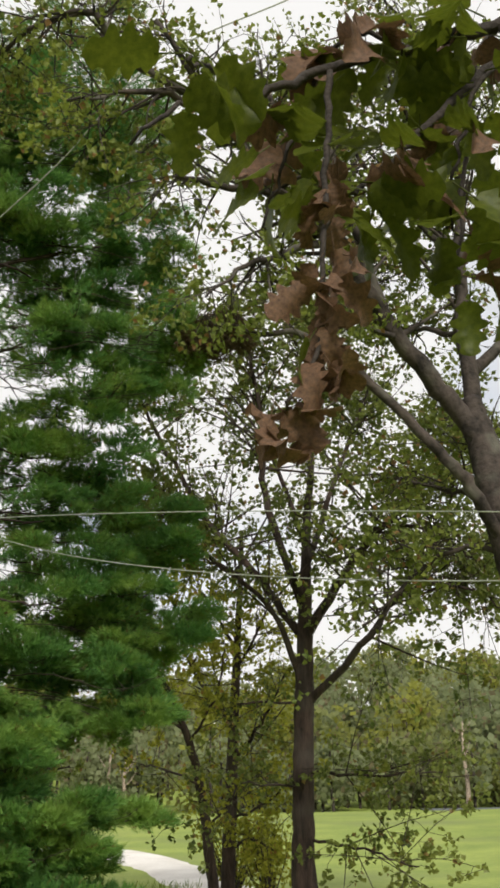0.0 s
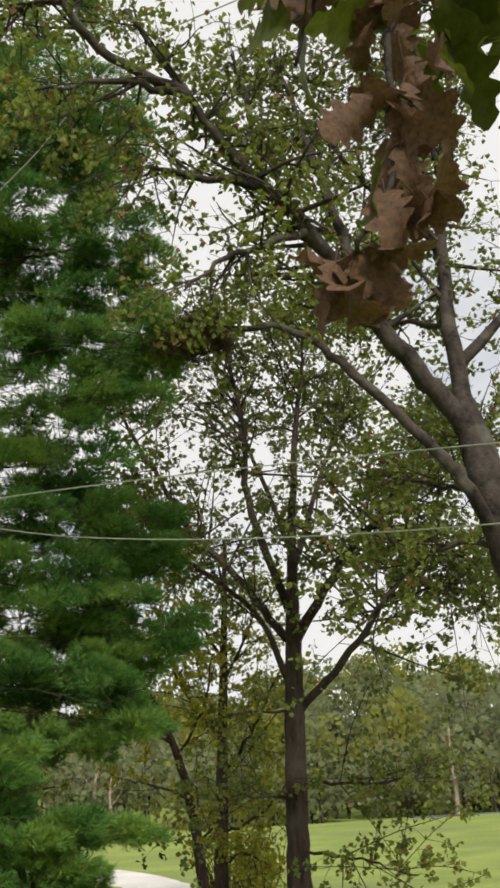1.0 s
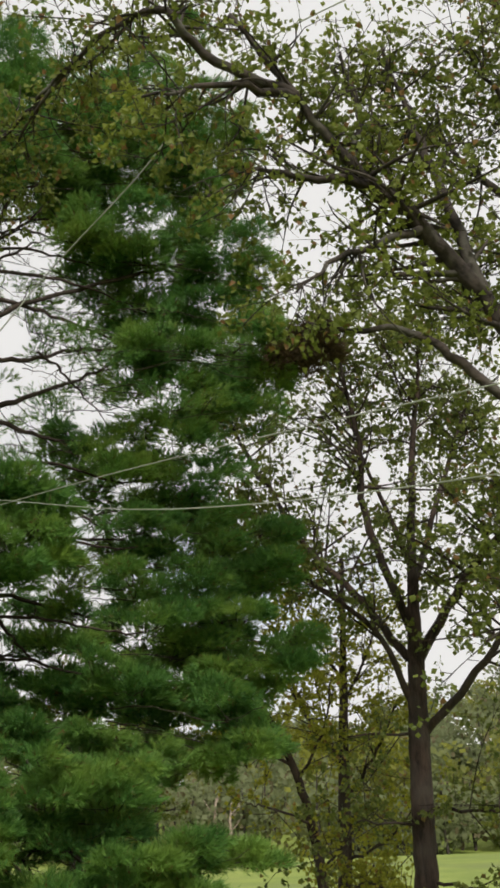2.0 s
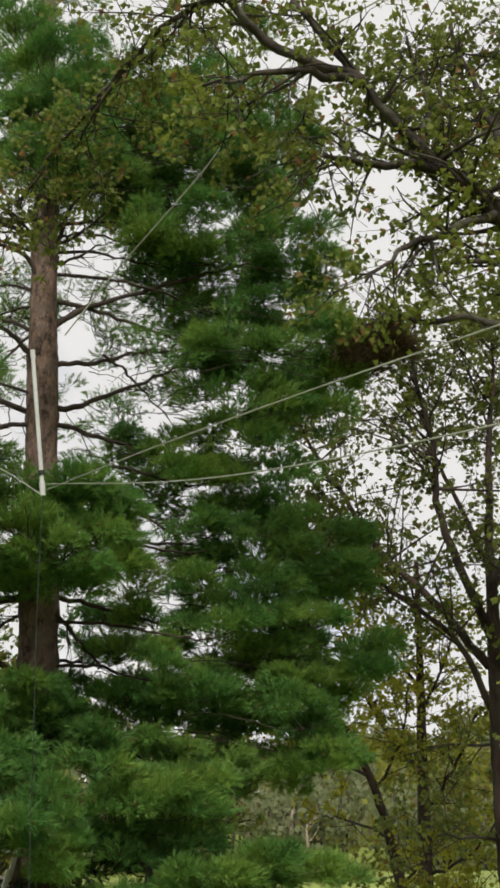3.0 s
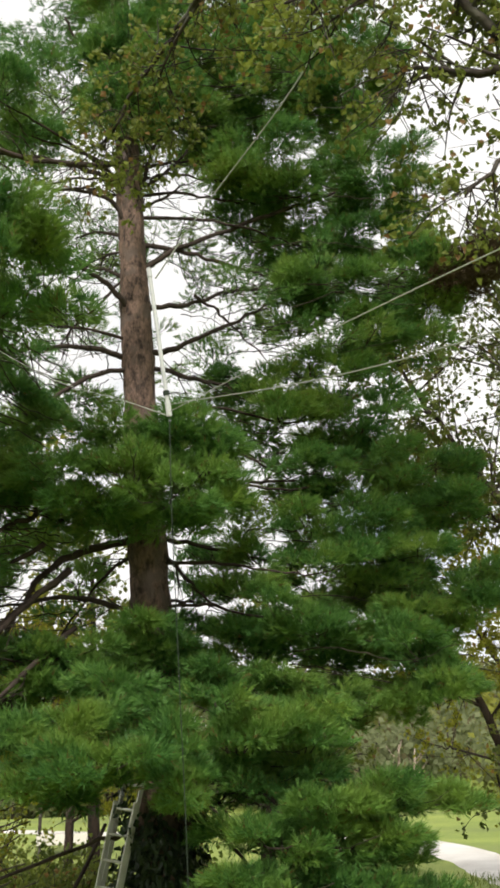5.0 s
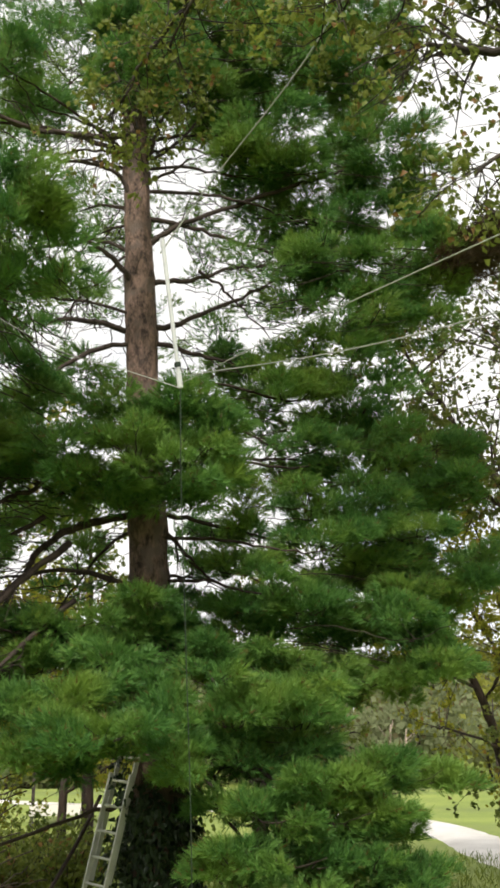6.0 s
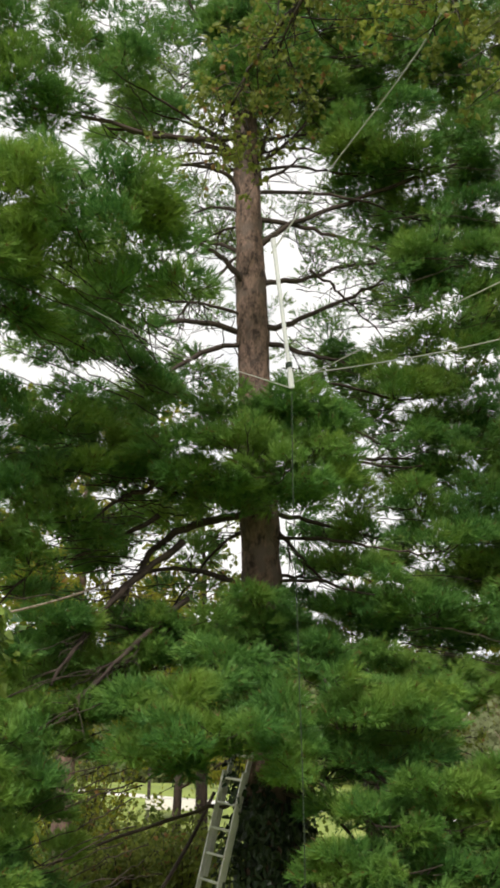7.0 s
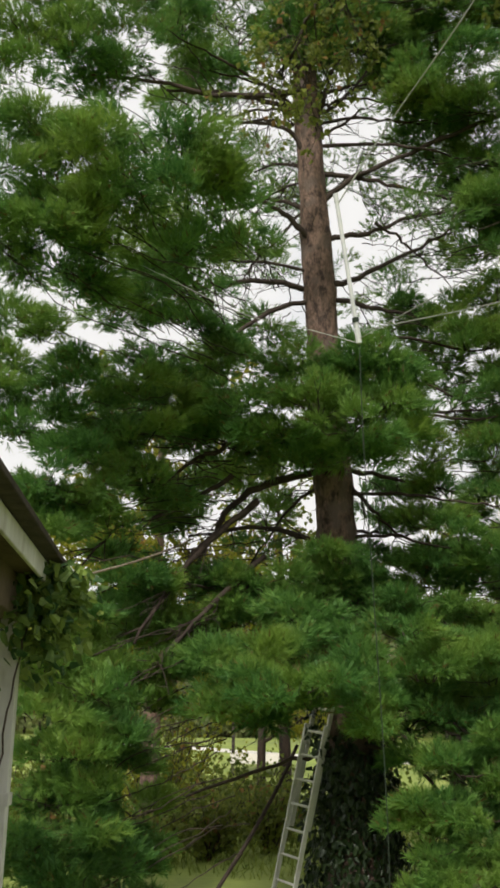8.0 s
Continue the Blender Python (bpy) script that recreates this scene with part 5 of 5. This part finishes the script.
# ---- young oak with its leaves close to the camera ----
def curled_leaf(seed, curl, lobes=4):
    """A lobed leaf with lobes, rib and curl, one unit long; a stalk at its base."""
    rng = np.random.RandomState(seed)
    rows, cols = 15, 7
    v, t = [], []
    for i in range(rows):
        x = i / (rows - 1)
        wave = 0.5 + 0.5 * math.cos(x * lobes * 2 * math.pi + math.pi)
        half = (0.10 + 0.34 * math.sin(math.pi * min(1, x * 0.92 + 0.08)) * (0.30 + 0.70 * wave)) * (1 if x < 0.96 else 0.35)
        for j in range(cols):
            u = 2 * j / (cols - 1) - 1
            y = u * half
            th = curl * x
            px, pz = math.sin(th) / curl, -(1 - math.cos(th)) / curl
            cup = (0.30 + 0.25 * math.sin(seed + 4 * x)) * curl * u * u * half
            twist = 0.5 * curl * (x - 0.4) * u * half * math.sin(seed * 1.7)
            v.append((px + math.sin(th) * cup, y * (1 - 0.12 * curl), pz + math.cos(th) * cup + twist + rng.normal(0, 0.008)))
        if i:
            for j in range(cols - 1):
                a = (i - 1) * cols + j
                t += [(a, a + 1, a + cols + 1), (a, a + cols + 1, a + cols)]
    k = len(v)
    v += [(-0.35, 0.012, 0.06), (-0.35, -0.012, 0.06), (0.06, 0.014, 0.0), (0.06, -0.014, 0.0), (-0.35, 0, 0.085), (0.06, 0, 0.022)]
    t += [(k, k + 2, k + 3), (k, k + 3, k + 1), (k, k + 4, k + 5), (k, k + 5, k + 2), (k + 1, k + 3, k + 5), (k + 1, k + 5, k + 4)]
    return v, t


def build_young_oak():
    rng = np.random.RandomState(17)
    base = Vector((2.3, 2.5, 0.0))
    tree = thing("young_oak", base, "young oak with green and dry brown leaves on low branches", "tree")
    off = np.array(base)
    t = Tubes()
    line = smooth_line([(2.3, 2.5, -0.2), (2.25, 2.48, 1.4), (2.35, 2.5, 3.0), (2.3, 2.4, 4.6), (2.35, 2.4, 6.0)], 8, 0.008, rng) - off
    t.add(line, np.linspace(0.11, 0.05, len(line)), 12, 0.05, rng)
    t.done("trunk", OAK_BARK, tree)
    greens, dries = [], []
    for k in range(4):
        for store, mat, curl, nm in ((greens, NEAR_LEAF, 0.25 + 0.2 * k, "green_leaf"), (dries, DRY_LEAF, 0.9 + 0.35 * k, "dry_leaf")):
            v, tr = curled_leaf(k * 3 + 1, curl)
            ob = triangles(nm, v, tr, mat, None, "", True)
            store.append(ob.data)
            bpy.data.objects.remove(ob)

    def leaf(data, parent, p, axis, size, face):
        ob = new("leaf", data)
        ob.parent = parent
        x = Vector(axis).normalized()
        z = Vector(face)
        y = z.cross(x).normalized()
        z = x.cross(y)
        m = Matrix((x, y, z)).transposed().to_4x4()
        ob.matrix_local = Matrix.Translation(Vector(p)) @ m @ Matrix.Diagonal((size, size, size, 1))

    branches = [
        ([(2.3, 2.42, 4.4), (1.2, 2.2, 4.05), (0.5, 2.0, 3.68), (0.18, 1.95, 3.51), (-0.03, 1.91, 3.41), (-0.20, 1.83, 3.29), (-0.36, 1.80, 3.19), (-0.47, 1.74, 3.13), (-0.56, 1.69, 3.02)], 0.022, 32, greens, 0.30),
        ([(2.3, 2.45, 3.9), (1.3, 2.2, 3.85), (0.5, 2.0, 3.66), (0.17, 1.95, 3.41), (-0.02, 1.90, 3.19), (-0.14, 1.88, 3.06), (-0.22, 1.84, 2.98)], 0.018, 34, greens, 0.42),
        ([(-0.20, 1.83, 3.28), (-0.22, 1.79, 3.05), (-0.24, 1.76, 2.82), (-0.26, 1.74, 2.64), (-0.31, 1.74, 2.54)], 0.007, 36, dries, 0.25),
    ]
    branches += [
        ([(-0.03, 1.91, 3.41), (-0.14, 1.93, 3.46), (-0.24, 1.94, 3.29), (-0.29, 1.94, 3.14), (-0.33, 1.95, 3.01)], 0.006, 18, greens, 0.3),
        ([(0.17, 1.95, 3.41), (0.10, 1.92, 3.30), (0.04, 1.90, 3.12), (0.02, 1.90, 2.96)], 0.006, 10, greens, 0.3),
        ([(-0.36, 1.80, 3.19), (-0.42, 1.66, 3.13), (-0.46, 1.53, 3.04)], 0.004, 6, greens, 0.5),
        ([(0.5, 2.0, 3.67), (0.2, 2.07, 3.6), (0.11, 2.08, 3.23), (0.06, 2.09, 2.93)], 0.010, 16, greens, 0.2),
        ([(0.18, 1.95, 3.5), (0.28, 1.9, 3.2), (0.25, 1.86, 2.9), (0.22, 1.84, 2.75)], 0.008, 12, dries, 0.4),
    ]
    for pts, r, n, store, lo in branches:
        t = Tubes()
        line = smooth_line(pts, 7, 0.004, rng) - off
        t.add(line, np.linspace(r, 0.003, len(line)), 7, 0.08, rng)
        made = t.done("branch", TWIG_BARK, tree)
        for _ in range(n):
            f = rng.uniform(lo, 0.62 if r > 0.02 else 1.0)
            i = min(len(line) - 1, int(f * (len(line) - 1)))
            dry = store is dries
            hang = np.array([rng.normal(0, 0.5), rng.normal(0, 0.5), -0.8 if dry else rng.uniform(-0.6, 0.1)])
            size = rng.uniform(0.06, 0.10) if dry else rng.uniform(0.10, 0.15)
            p = line[i] + unit(hang) * size * 0.35 + rng.normal(0, 0.012 if dry else 0.02, 3)
            pool = (store if rng.rand() < 0.85 else greens) if dry else (store if rng.rand() < 0.8 else dries)
            leaf(pool[rng.randint(len(pool))], made, p, hang, size, (rng.normal(0, 0.6), rng.normal(0, 0.6), 1.0) if not dry else rng.normal(size=3))
        if store is dries and r < 0.0075:
            leaf(dries[2], made, line[-1] + np.array([-0.03, 0, -0.03]), (0.25, -0.1, -0.8), 0.085, (-0.9, -0.5, 0.3))
    return tree


build_young_oak()


# ---- rough grass under the trees ----
def build_rough_grass():
    rng = np.random.RandomState(83)
    blade = [(np.array([(0, 0.05, 0), (0, -0.05, 0), (0.6, 0.03, 0.08), (1, 0, 0.25)]), np.array([(0, 1, 2), (1, 3, 2)]))]
    n = 9000
    x, y = rng.uniform(-17, -1.5, n), rng.uniform(14.5, 30, n)
    pos = np.array([(a, b, ground_height(a, b) - 0.01) for a, b in zip(x, y)])
    axis = rng.normal(0, 0.45, (n, 3)) + np.array([0, 0, 1.0])
    tagged(many(blade, "rough_grass", pos, axis, rng.uniform(0.10, 0.30, n), SHRUB_LEAF, None, rng), "uncut light-green grass under the trees", "grass", kind="stuff")


build_rough_grass()
